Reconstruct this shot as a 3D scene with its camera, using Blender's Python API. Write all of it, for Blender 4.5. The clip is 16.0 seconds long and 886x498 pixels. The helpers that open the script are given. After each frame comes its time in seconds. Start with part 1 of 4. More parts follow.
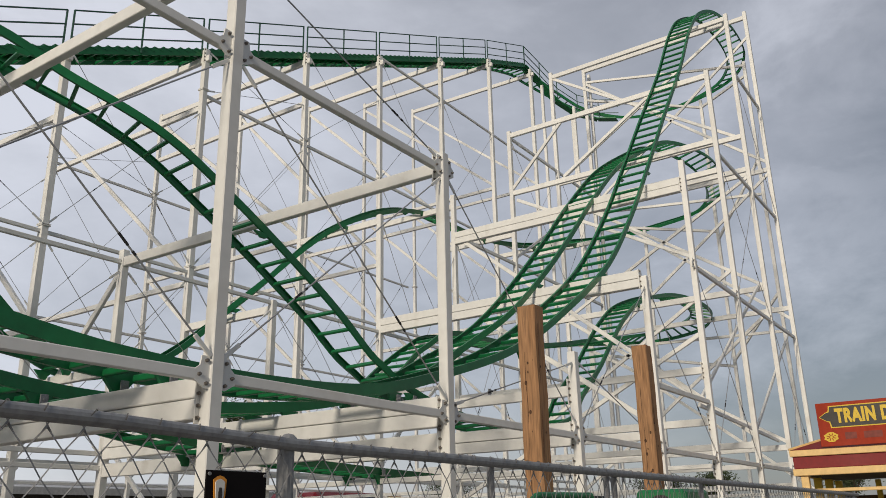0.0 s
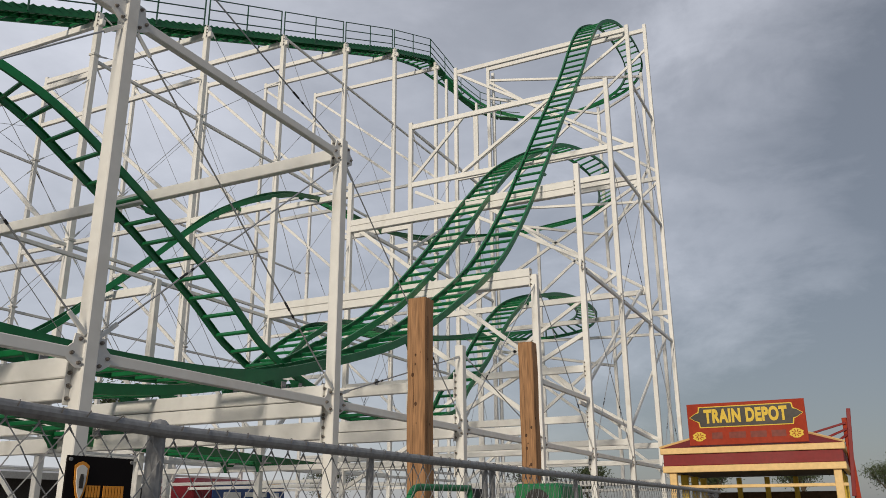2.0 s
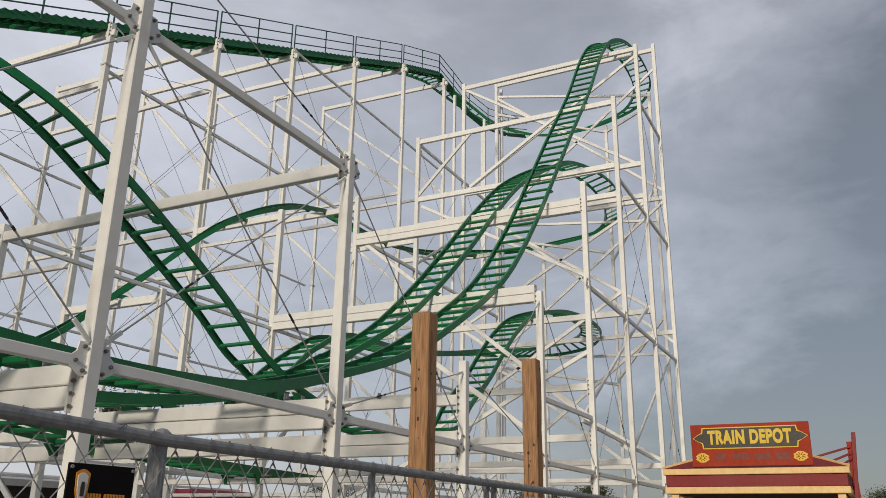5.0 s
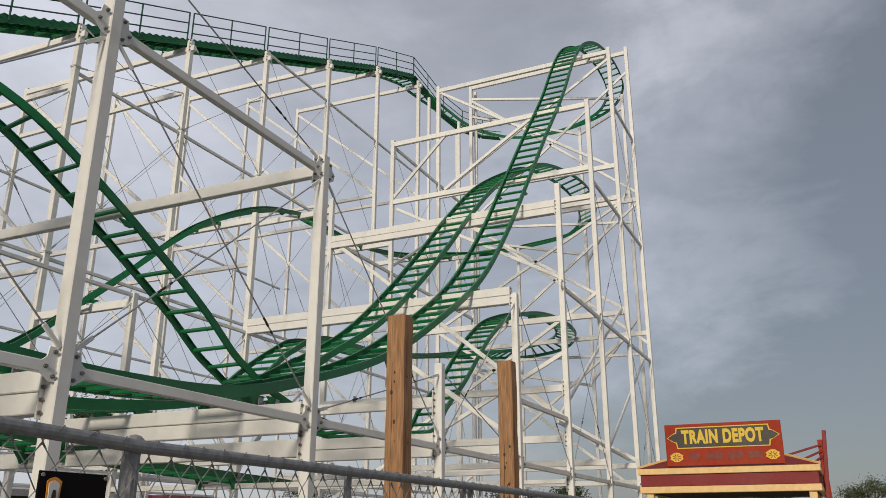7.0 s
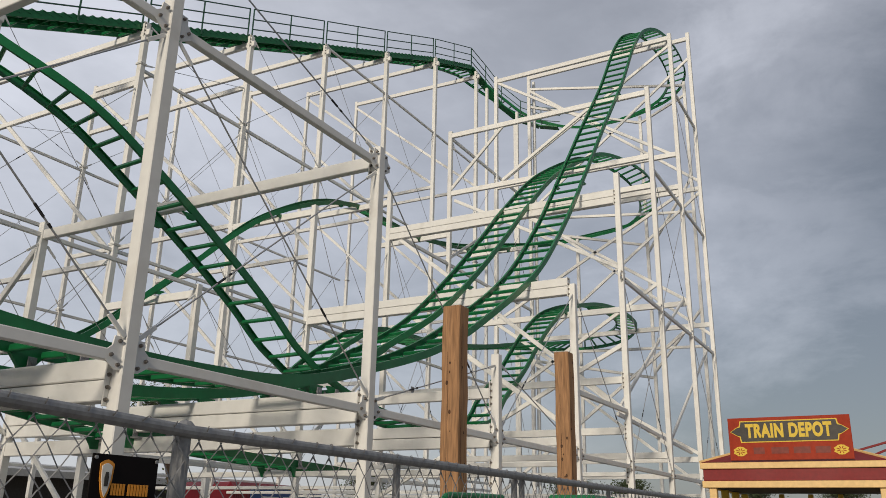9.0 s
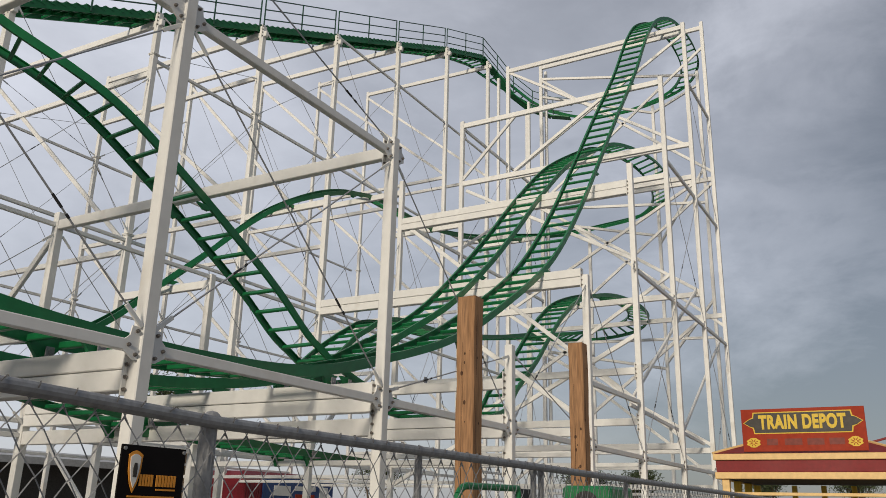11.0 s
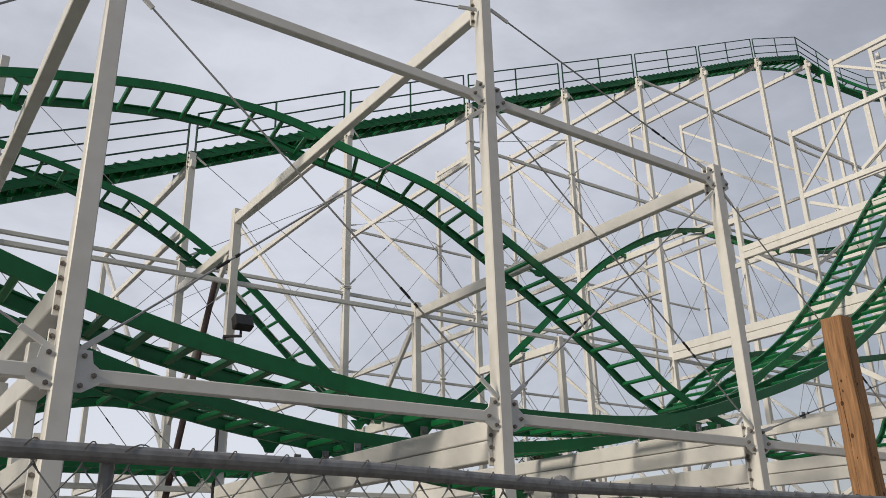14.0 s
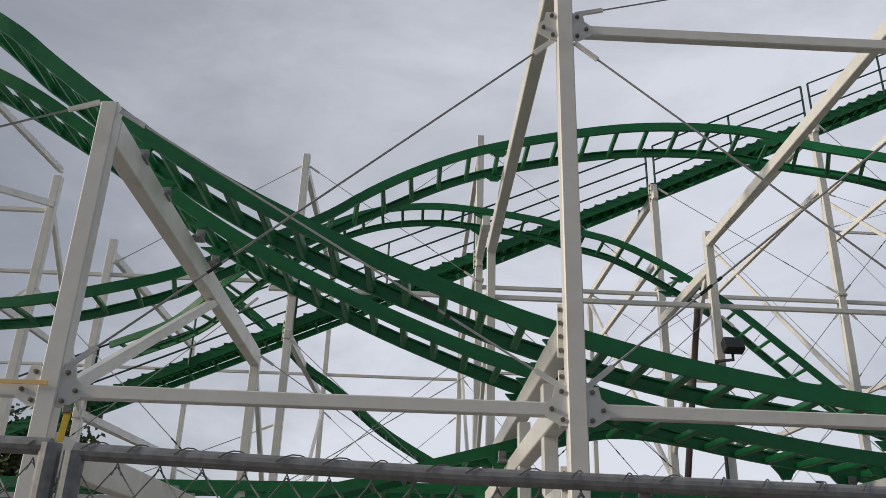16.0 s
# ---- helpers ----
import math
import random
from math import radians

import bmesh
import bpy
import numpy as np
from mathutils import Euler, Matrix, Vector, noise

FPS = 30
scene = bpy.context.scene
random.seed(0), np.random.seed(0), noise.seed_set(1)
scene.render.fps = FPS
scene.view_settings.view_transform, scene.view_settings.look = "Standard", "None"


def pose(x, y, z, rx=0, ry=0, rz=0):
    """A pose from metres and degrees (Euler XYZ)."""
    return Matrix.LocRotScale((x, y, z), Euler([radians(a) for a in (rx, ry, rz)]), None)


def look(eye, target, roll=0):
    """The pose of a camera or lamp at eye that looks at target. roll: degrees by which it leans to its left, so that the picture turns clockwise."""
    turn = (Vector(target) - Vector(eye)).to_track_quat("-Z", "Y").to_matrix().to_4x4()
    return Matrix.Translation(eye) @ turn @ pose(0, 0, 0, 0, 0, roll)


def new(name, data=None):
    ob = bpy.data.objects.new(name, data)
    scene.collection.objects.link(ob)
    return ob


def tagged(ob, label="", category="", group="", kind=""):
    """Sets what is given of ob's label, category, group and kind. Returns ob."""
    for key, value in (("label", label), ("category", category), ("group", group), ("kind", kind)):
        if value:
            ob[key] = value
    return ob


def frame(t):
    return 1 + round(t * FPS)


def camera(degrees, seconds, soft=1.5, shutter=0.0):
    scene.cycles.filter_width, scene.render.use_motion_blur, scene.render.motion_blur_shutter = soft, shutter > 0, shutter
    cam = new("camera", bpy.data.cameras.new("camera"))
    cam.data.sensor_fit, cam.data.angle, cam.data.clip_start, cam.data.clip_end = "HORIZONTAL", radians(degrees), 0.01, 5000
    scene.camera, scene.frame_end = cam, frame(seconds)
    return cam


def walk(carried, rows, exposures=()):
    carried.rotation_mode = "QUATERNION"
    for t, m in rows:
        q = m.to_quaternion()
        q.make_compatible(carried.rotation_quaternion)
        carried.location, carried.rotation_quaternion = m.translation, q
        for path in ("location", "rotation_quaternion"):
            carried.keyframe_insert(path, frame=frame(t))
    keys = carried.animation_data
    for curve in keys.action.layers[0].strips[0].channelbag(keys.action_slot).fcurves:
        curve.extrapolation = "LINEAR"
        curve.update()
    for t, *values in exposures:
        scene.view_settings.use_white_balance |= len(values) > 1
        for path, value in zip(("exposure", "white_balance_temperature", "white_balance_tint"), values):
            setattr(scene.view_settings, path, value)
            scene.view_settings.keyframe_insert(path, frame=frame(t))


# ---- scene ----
cam = camera(56.19, 16.0, soft=0.6)

# seconds, yaw, pitch, roll, sway
PATH = [
    (0.0, -55.61, 18.32, 1.22, -0.051, 0.014, -0.011),
    (0.5, -56.62, 18.05, 1.13, -0.024, 0.019, -0.001),
    (1.0, -59.53, 17.81, 0.82, -0.020, 0.002, 0.001),
    (1.5, -62.08, 17.58, 0.58, -0.019, 0.007, 0.001),
    (2.0, -63.47, 17.56, 0.30, -0.023, 0.014, -0.002),
    (2.5, -63.63, 17.63, -0.05, -0.017, 0.026, -0.001),
    (3.0, -63.07, 17.80, -0.39, -0.013, 0.029, -0.001),
    (3.5, -62.67, 18.14, -0.71, -0.013, 0.028, -0.002),
    (4.0, -62.57, 18.53, -0.88, -0.019, 0.019, -0.003),
    (6.5, -64.95, 18.52, -0.32, -0.022, 0.021, -0.006),
    (7.0, -65.01, 18.78, -0.04, -0.020, 0.022, -0.003),
    (7.5, -64.47, 19.13, -0.16, -0.032, 0.006, -0.005),
    (8.0, -63.40, 19.23, -0.51, -0.031, 0.013, -0.006),
    (8.5, -62.19, 18.85, -0.91, -0.025, 0.016, -0.006),
    (9.0, -61.02, 18.15, -1.09, 0.005, -0.024, -0.010),
    (9.5, -60.33, 17.39, -1.24, 0.041, -0.033, -0.006),
    (12.0, -60.29, 17.58, -1.51, -0.032, 0.057, -0.002),
    (12.5, -56.92, 18.06, -0.55, 0.027, 0.025, 0.008),
    (13.0, -51.20, 18.77, 0.51, 0.044, -0.000, 0.012),
    (13.5, -43.68, 19.86, 1.18, 0.061, -0.000, 0.007),
    (14.0, -35.05, 21.09, 1.35, 0.074, -0.016, 0.010),
    (14.5, -26.24, 22.08, 0.76, 0.055, -0.058, 0.015),
    (15.0, -17.74, 22.71, -0.22, 0.026, -0.071, 0.004),
    (15.5, -9.62, 22.91, -1.09, 0.014, -0.073, -0.002),
    (16.0, -2.16, 22.85, -1.70, 0.013, -0.042, 0.005),
]
EYE = 1.6
walk(cam, [(t, pose(x, y, EYE + z, 90 + pitch, roll, yaw)) for t, yaw, pitch, roll, x, y, z in PATH])

# ---- light ----
world = bpy.data.worlds.new("sky")
scene.world = world
world.use_nodes = True
wn, wl = world.node_tree.nodes, world.node_tree.links
wn.clear()


def wnode(kind, **values):
    n = wn.new(kind)
    for key, value in values.items():
        n.inputs[key].default_value = value
    return n


SUN_YAW, SUN_EL = 98.0, 20.0      # bearing from +Y towards -X, height
sky = wn.new("ShaderNodeTexSky")
sky.sky_type, sky.sun_disc = "NISHITA", False
sky.sun_elevation, sky.sun_rotation = radians(SUN_EL), radians(-SUN_YAW)
coord = wn.new("ShaderNodeTexCoord")
flat = wn.new("ShaderNodeMapping")
flat.inputs["Scale"].default_value = (1.0, 1.0, 2.2)
cloud = wnode("ShaderNodeTexNoise", Scale=2.3, Detail=7.0, Roughness=0.55, Distortion=0.5)
wisps = wnode("ShaderNodeTexNoise", Scale=7.0, Detail=5.0, Roughness=0.6, Distortion=0.4)
blend = wnode("ShaderNodeMath")
blend.operation = "MULTIPLY_ADD"
blend.inputs[1].default_value = 0.30
side = wn.new("ShaderNodeVectorMath")
side.operation = "DOT_PRODUCT"
side.inputs[1].default_value = (0.42, 0.98, 0.54)
total = wn.new("ShaderNodeMath")
total.operation, total.inputs[1].default_value = "MULTIPLY_ADD", 0.62
lower = wnode("ShaderNodeMath")
lower.operation, lower.inputs[1].default_value = "SUBTRACT", 0.796
ramp = wn.new("ShaderNodeValToRGB")
ramp.color_ramp.elements[0].position, ramp.color_ramp.elements[0].color = 0.18, (0.165, 0.176, 0.202, 1)
ramp.color_ramp.elements[1].position, ramp.color_ramp.elements[1].color = 0.85, (0.645, 0.66, 0.725, 1)
mid = ramp.color_ramp.elements.new(0.52)
mid.color = (0.335, 0.346, 0.386, 1)
grey = wnode("ShaderNodeBackground", Strength=1.0)
blue = wnode("ShaderNodeBackground", Strength=0.02)
both = wn.new("ShaderNodeAddShader")
out = wn.new("ShaderNodeOutputWorld")
wl.new(coord.outputs["Generated"], flat.inputs[0])
wl.new(flat.outputs[0], cloud.inputs["Vector"])
wl.new(flat.outputs[0], wisps.inputs["Vector"])
wl.new(wisps.outputs["Fac"], blend.inputs[0])
wl.new(cloud.outputs["Fac"], blend.inputs[2])
wl.new(coord.outputs["Generated"], side.inputs[0])
wl.new(blend.outputs[0], total.inputs[0])
wl.new(side.outputs["Value"], total.inputs[2])
wl.new(total.outputs[0], lower.inputs[0])

# cloud masses: direction, reach, how much lighter or darker
CLOUDS = [((0.90, -0.02, 0.43), 0.34, -0.10), ((0.95, 0.09, 0.31), 0.34, 0.26), ((0.87, 0.07, 0.50), 0.24, 0.30), ((0.985, 0.10, 0.05), 0.42, -0.22),
          ((0.02, 0.99, 0.05), 0.60, 0.30), ((0.10, 0.85, 0.55), 0.60, -0.05), ((0.43, 0.70, 0.57), 0.35, 0.12)]
swirl = wnode("ShaderNodeTexNoise", Scale=4.5, Detail=8.0, Roughness=0.62, Distortion=0.3)
wl.new(flat.outputs[0], swirl.inputs["Vector"])
push = wn.new("ShaderNodeVectorMath")
push.operation = "MULTIPLY_ADD"
push.inputs[1].default_value = (0.42, 0.42, 0.42)
wl.new(swirl.outputs["Color"], push.inputs[0])
wl.new(coord.outputs["Generated"], push.inputs[2])
level = lower.outputs[0]
for centre, reach, amount in CLOUDS:
    away = wn.new("ShaderNodeVectorMath")
    away.operation = "MULTIPLY_ADD"
    away.inputs[1].default_value = (1.0, 1.0, 1.7)
    c = Vector(centre).normalized()
    away.inputs[2].default_value = (-c.x - 0.21, -c.y - 0.21, -1.7 * (c.z + 0.21))
    far = wn.new("ShaderNodeVectorMath")
    far.operation = "LENGTH"
    mass = wn.new("ShaderNodeMapRange")
    mass.interpolation_type = "SMOOTHSTEP"
    mass.inputs[1].default_value, mass.inputs[2].default_value = 0.0, reach
    mass.inputs[3].default_value, mass.inputs[4].default_value = amount, 0.0
    plus = wn.new("ShaderNodeMath")
    wl.new(push.outputs[0], away.inputs[0])
    wl.new(away.outputs[0], far.inputs[0])
    wl.new(far.outputs["Value"], mass.inputs[0])
    wl.new(level, plus.inputs[0])
    wl.new(mass.outputs[0], plus.inputs[1])
    level = plus.outputs[0]
wl.new(level, ramp.inputs[0])
wl.new(ramp.outputs[0], grey.inputs["Color"])
wl.new(sky.outputs[0], blue.inputs["Color"])
wl.new(grey.outputs[0], both.inputs[0])
wl.new(blue.outputs[0], both.inputs[1])
wl.new(both.outputs[0], out.inputs["Surface"])

sun = new("sun", bpy.data.lights.new("sun", "SUN"))
sun.data.energy, sun.data.angle, sun.data.color = 2.4, radians(10), (1.0, 0.88, 0.71)
sun.matrix_world = look((0, 0, 0), (math.sin(radians(SUN_YAW)) * math.cos(radians(SUN_EL)),
                                    -math.cos(radians(SUN_YAW)) * math.cos(radians(SUN_EL)),
                                    -math.sin(radians(SUN_EL))))


# ---- materials ----
def surface(name, colour, rough=0.5, metal=0.0, grain=12.0, spread=0.12, stain=(0.2, 0.15, 0.1), stain_at=0.0,
            stain_scale=1.2, bump=0.1, stretch=(1, 1, 1), per_piece=0.0):
    """Paint or raw stuff: fine grain, broad patches, stains and relief."""
    m = bpy.data.materials.new(name)
    m.use_nodes = True
    n, l = m.node_tree.nodes, m.node_tree.links
    b = n["Principled BSDF"]
    b.inputs["Roughness"].default_value, b.inputs["Metallic"].default_value = rough, metal
    tc, mp = n.new("ShaderNodeTexCoord"), n.new("ShaderNodeMapping")
    mp.inputs["Scale"].default_value = stretch
    l.new(tc.outputs["Object"], mp.inputs[0])
    fine, broad = n.new("ShaderNodeTexNoise"), n.new("ShaderNodeTexNoise")
    fine.inputs["Scale"].default_value, fine.inputs["Detail"].default_value = grain, 6
    broad.inputs["Scale"].default_value, broad.inputs["Detail"].default_value = stain_scale, 5
    l.new(mp.outputs[0], fine.inputs["Vector"])
    l.new(mp.outputs[0], broad.inputs["Vector"])
    base = n.new("ShaderNodeValToRGB")
    base.color_ramp.elements[0].color = (*[c * (1 - spread) for c in colour], 1)
    base.color_ramp.elements[1].color = (*[min(1, c * (1 + spread)) for c in colour], 1)
    base.color_ramp.elements[0].position, base.color_ramp.elements[1].position = 0.3, 0.7
    l.new(fine.outputs["Fac"], base.inputs[0])
    last = base.outputs[0]
    if stain_at:
        mask = n.new("ShaderNodeValToRGB")
        mask.color_ramp.elements[0].position, mask.color_ramp.elements[1].position = stain_at, min(1, stain_at + 0.22)
        top = mask.color_ramp.elements[1]
        top.color = (0.6, 0.6, 0.6, 1)
        l.new(broad.outputs["Fac"], mask.inputs[0])
        mix = n.new("ShaderNodeMix")
        mix.data_type = "RGBA"
        l.new(mask.outputs[0], mix.inputs[0])
        l.new(last, mix.inputs[6])
        mix.inputs[7].default_value = (*stain, 1)
        last = mix.outputs[2]
    if per_piece:
        info, hsv = n.new("ShaderNodeObjectInfo"), n.new("ShaderNodeHueSaturation")
        rng = n.new("ShaderNodeMapRange")
        rng.inputs[3].default_value, rng.inputs[4].default_value = 1 - per_piece, 1 + per_piece
        l.new(info.outputs["Random"], rng.inputs[0])
        l.new(rng.outputs[0], hsv.inputs["Value"])
        l.new(last, hsv.inputs["Color"])
        last = hsv.outputs[0]
    l.new(last, b.inputs["Base Color"])
    if bump:
        bp = n.new("ShaderNodeBump")
        bp.inputs["Strength"].default_value, bp.inputs["Distance"].default_value = bump, 0.01
        l.new(fine.outputs["Fac"], bp.inputs["Height"])
        l.new(bp.outputs[0], b.inputs["Normal"])
    rr = n.new("ShaderNodeMapRange")
    rr.inputs[3].default_value, rr.inputs[4].default_value = rough * 0.8, min(1, rough * 1.25)
    l.new(broad.outputs["Fac"], rr.inputs[0])
    l.new(rr.outputs[0], b.inputs["Roughness"])
    return m


WHITE = surface("white_paint", (0.79, 0.79, 0.77), 0.42, grain=6, spread=0.05, stain=(0.46, 0.41, 0.33), stain_at=0.56,
                stain_scale=1.6, bump=0.06, per_piece=0.05)
GREEN = surface("green_paint", (0.006, 0.155, 0.048), 0.40, grain=8, spread=0.14, stain=(0.015, 0.19, 0.07), stain_at=0.55,
                bump=0.08)
DARK_GREEN = surface("dark_green_paint", (0.018, 0.075, 0.05), 0.5, spread=0.15)
GALV = surface("galvanised_steel", (0.28, 0.285, 0.295), 0.5, 0.4, grain=40, spread=0.2, bump=0.1)
CABLE = surface("steel_cable", (0.42, 0.43, 0.45), 0.5, 0.6, grain=30, spread=0.15, bump=0.0)
BLACK = surface("black_rubber", (0.02, 0.02, 0.022), 0.6, spread=0.2)
BOLT = surface("bolt_steel", (0.22, 0.2, 0.18), 0.45, 0.8, spread=0.2, bump=0.0)
WOOD = surface("cedar_wood", (0.33, 0.178, 0.085), 0.75, grain=7, spread=0.32, stain=(0.20, 0.095, 0.04), stain_at=0.55,
               stain_scale=1.3, bump=0.5, stretch=(7, 7, 0.6))
KNOT = surface("wood_knot", (0.07, 0.032, 0.015), 0.8, grain=40, spread=0.4)
RED = surface("red_paint", (0.34, 0.034, 0.010), 0.8, spread=0.12, stain=(0.27, 0.03, 0.016), stain_at=0.55, bump=0.05)
MAROON = surface("maroon_paint", (0.21, 0.012, 0.014), 0.6, spread=0.12)
CREAM = surface("cream_paint", (0.80, 0.55, 0.24), 0.5, spread=0.08, stain=(0.55, 0.36, 0.16), stain_at=0.6)
YELLOW = surface("yellow_paint", (0.72, 0.50, 0.05), 0.6, spread=0.08)
SIGN_BLACK = surface("sign_black", (0.035, 0.03, 0.025), 0.5, spread=0.3)
BLUE = surface("blue_panel", (0.02, 0.06, 0.20), 0.45, spread=0.15)
ORANGE = surface("orange_print", (0.75, 0.30, 0.03), 0.5, spread=0.05)
PRINT_WHITE = surface("white_print", (0.75, 0.74, 0.70), 0.5, spread=0.05)
CONCRETE = surface("gravel_ground", (0.22, 0.20, 0.18), 0.9, grain=25, spread=0.35, stain=(0.12, 0.13, 0.08), stain_at=0.5,
                   stain_scale=0.15, bump=0.6)
# near-black colour holding the shade inside the long shed's open front
SHED_SHADE = surface("shed_front_shade", (0.07, 0.065, 0.06), 0.8, spread=0.25)
ROOF = surface("grey_shed_roof", (0.42, 0.43, 0.44), 0.6, spread=0.12)
LEAF = surface("leaf", (0.055, 0.075, 0.025), 0.7, spread=0.4, bump=0.0)
BARK = surface("bark", (0.09, 0.065, 0.045), 0.9, spread=0.35, bump=0.4)
GLASS_DARK = surface("lamp_glass", (0.05, 0.055, 0.06), 0.15, spread=0.1)


# ---- mesh helpers ----
def part(name, bm, material, parent, label=""):
    me = bpy.data.meshes.new(name)
    bm.to_mesh(me)
    bm.free()
    me.materials.append(material)
    ob = new(name, me)
    ob.parent = parent
    return tagged(ob, label)


def sub(name, mesh, parent, m):
    ob = new(name, mesh)
    ob.parent = parent
    ob.matrix_basis = m
    return ob


def thing(name, label, category, at=(0, 0, 0), group="", kind=""):
    ob = new(name)
    ob.empty_display_size = 0.2
    ob.location = at
    return tagged(ob, label, category, group, kind)


def add_box(bm, m, sx, sy, sz, bevel=0.0):
    vs = [bm.verts.new(m @ Vector((x * sx / 2, y * sy / 2, z * sz / 2))) for x in (-1, 1) for y in (-1, 1) for z in (-1, 1)]
    fs = [bm.faces.new([vs[i] for i in f]) for f in
          ((0, 1, 3, 2), (4, 6, 7, 5), (0, 4, 5, 1), (2, 3, 7, 6), (0, 2, 6, 4), (1, 5, 7, 3))]
    if bevel:
        edges = list({e for f in fs for e in f.edges})
        bmesh.ops.bevel(bm, geom=edges, offset=bevel, segments=1, affect="EDGES")


def axis_frame(a, b, up=Vector((0, 0, 1))):
    """A frame at the middle of a-b whose z runs along it."""
    a, b = Vector(a), Vector(b)
    z = (b - a).normalized()
    if abs(z.dot(up)) > 0.99:
        up = Vector((0, 1, 0))
    x = up.cross(z).normalized()
    y = z.cross(x)
    m = Matrix((x, y, z)).transposed().to_4x4()
    m.translation = (a + b) / 2
    return m, (b - a).length


def box_member(name, a, b, wide, deep, parent, material=None, bevel=0.008, label=""):
    """A straight hollow-section member from a to b, deep along the upright."""
    m, length = axis_frame(a, b)
    bm = bmesh.new()
    add_box(bm, Matrix(), wide, deep, length, bevel)
    ob = part(name, bm, material or WHITE, parent, label)
    ob.matrix_basis = m
    return ob


def add_tube(bm, a, b, r, sides=6):
    m, length = axis_frame(a, b)
    bmesh.ops.create_cone(bm, cap_ends=True, segments=sides, radius1=r, radius2=r, depth=length, matrix=m)


def tube(name, a, b, r, parent, material, sides=6, label=""):
    bm = bmesh.new()
    add_tube(bm, a, b, r, sides)
    return part(name, bm, material, parent, label)


# ---- plan: one bay module for the whole ride ----
U = 5.5                                   # metres from the eye to the front row of posts


def w(x, y, z):
    """A place of the plan, in modules from the eye, in metres."""
    return Vector((x * U, y * U, 1.6 + z * U))


def bay(k):
    return -0.44 + 0.6375 * k - (0.03 if k > 5 else 0) - (0.06 if k == 9 else 0) - (0.1 if k > 9 else 0)


FRONT, MIDDLE, LIFT, BACK = 1.0, 2.2, 2.69, 3.86
GROUND = -1.6 / U


def lift_z(x):
    return float(np.interp(x, (-3.0, -1.25, -0.72, 0.30, 1.14, 1.60, 2.52, 4.05, 4.66, 5.30), (-0.30, 0.477, 0.716, 1.175, 1.56, 1.802, 2.23, 2.945, 3.235, 3.50)))


# ---- ground ----
bm = bmesh.new()
bmesh.ops.create_grid(bm, x_segments=2, y_segments=2, size=900)
tagged(part("ground", bm, CONCRETE, None), "worn grey-brown gravel and asphalt ground", "ground", kind="structure")

# ---- track ----
RUNG = bmesh.new()
add_box(RUNG, Matrix(), 0.66, 0.05, 0.06, 0.008)
RUNG_MESH = bpy.data.meshes.new("rung")
RUNG.to_mesh(RUNG_MESH)
RUNG.free()
RUNG_MESH.materials.append(GREEN)


WIDE_RUNG = RUNG_MESH.copy()
WIDE_RUNG.transform(Matrix.Diagonal((1, 1.3, 1.1, 1)))


def smooth_path(points, step=0.16):
    """Places and banks at even steps along a Catmull-Rom curve through control points (x, y, z, bank)."""
    p = [np.array(q, float) for q in points]
    before = [np.array(t[0][-2], float) for t in TRACKS if t[0][-1][:3] == points[0][:3]]
    after = [np.array(t[0][1], float) for t in TRACKS if t[0][0][:3] == points[-1][:3]]
    p = (before or [2 * p[0] - p[1]])[:1] + p + (after or [2 * p[-1] - p[-2]])[:1]
    dense = []
    for i in range(1, len(p) - 2):
        for s in np.linspace(0, 1, 24, endpoint=False):
            dense.append(0.5 * (2 * p[i] + (p[i + 1] - p[i - 1]) * s + (2 * p[i - 1] - 5 * p[i] + 4 * p[i + 1] - p[i + 2]) * s ** 2
                                + (3 * p[i] - p[i - 1] - 3 * p[i + 1] + p[i + 2]) * s ** 3))
    dense.append(p[-2])
    d = np.array(dense)
    d[:, :3] = d[:, :3] * U
    d[:, 2] += 1.6
    run = np.concatenate([[0], np.cumsum(np.linalg.norm(np.diff(d[:, :3], axis=0), axis=1))])
    at = np.linspace(0, run[-1], max(4, round(run[-1] / step)) + 1)
    return np.stack([np.interp(at, run, d[:, c]) for c in range(4)], 1)


def sweep(bm, frames, profile):
    rings = []
    for m in frames:
        rings.append([bm.verts.new(m @ Vector((x, 0, z))) for x, z in profile])
    n = len(profile)
    for a, b in zip(rings, rings[1:]):
        for i in range(n):
            bm.faces.new((a[i], a[(i + 1) % n], b[(i + 1) % n], b[i]))
    bm.faces.new(rings[0][::-1])
    bm.faces.new(rings[-1])


GAUGE = 0.70


def rail_profile(x0, side, tall=1.0):
    """An upright web with a running flange on top and a foot flange, opening to the inside."""
    s = side
    outline = [(x0 + s * 0.024, 0.068), (x0 + s * 0.024, -0.065), (x0 - s * 0.018, -0.065), (x0 - s * 0.018, -0.052),
            (x0 + s * 0.008, -0.047), (x0 + s * 0.008, 0.047), (x0 - s * 0.020, 0.052), (x0 - s * 0.020, 0.068)]
    return [(x, z * tall) for x, z in outline]


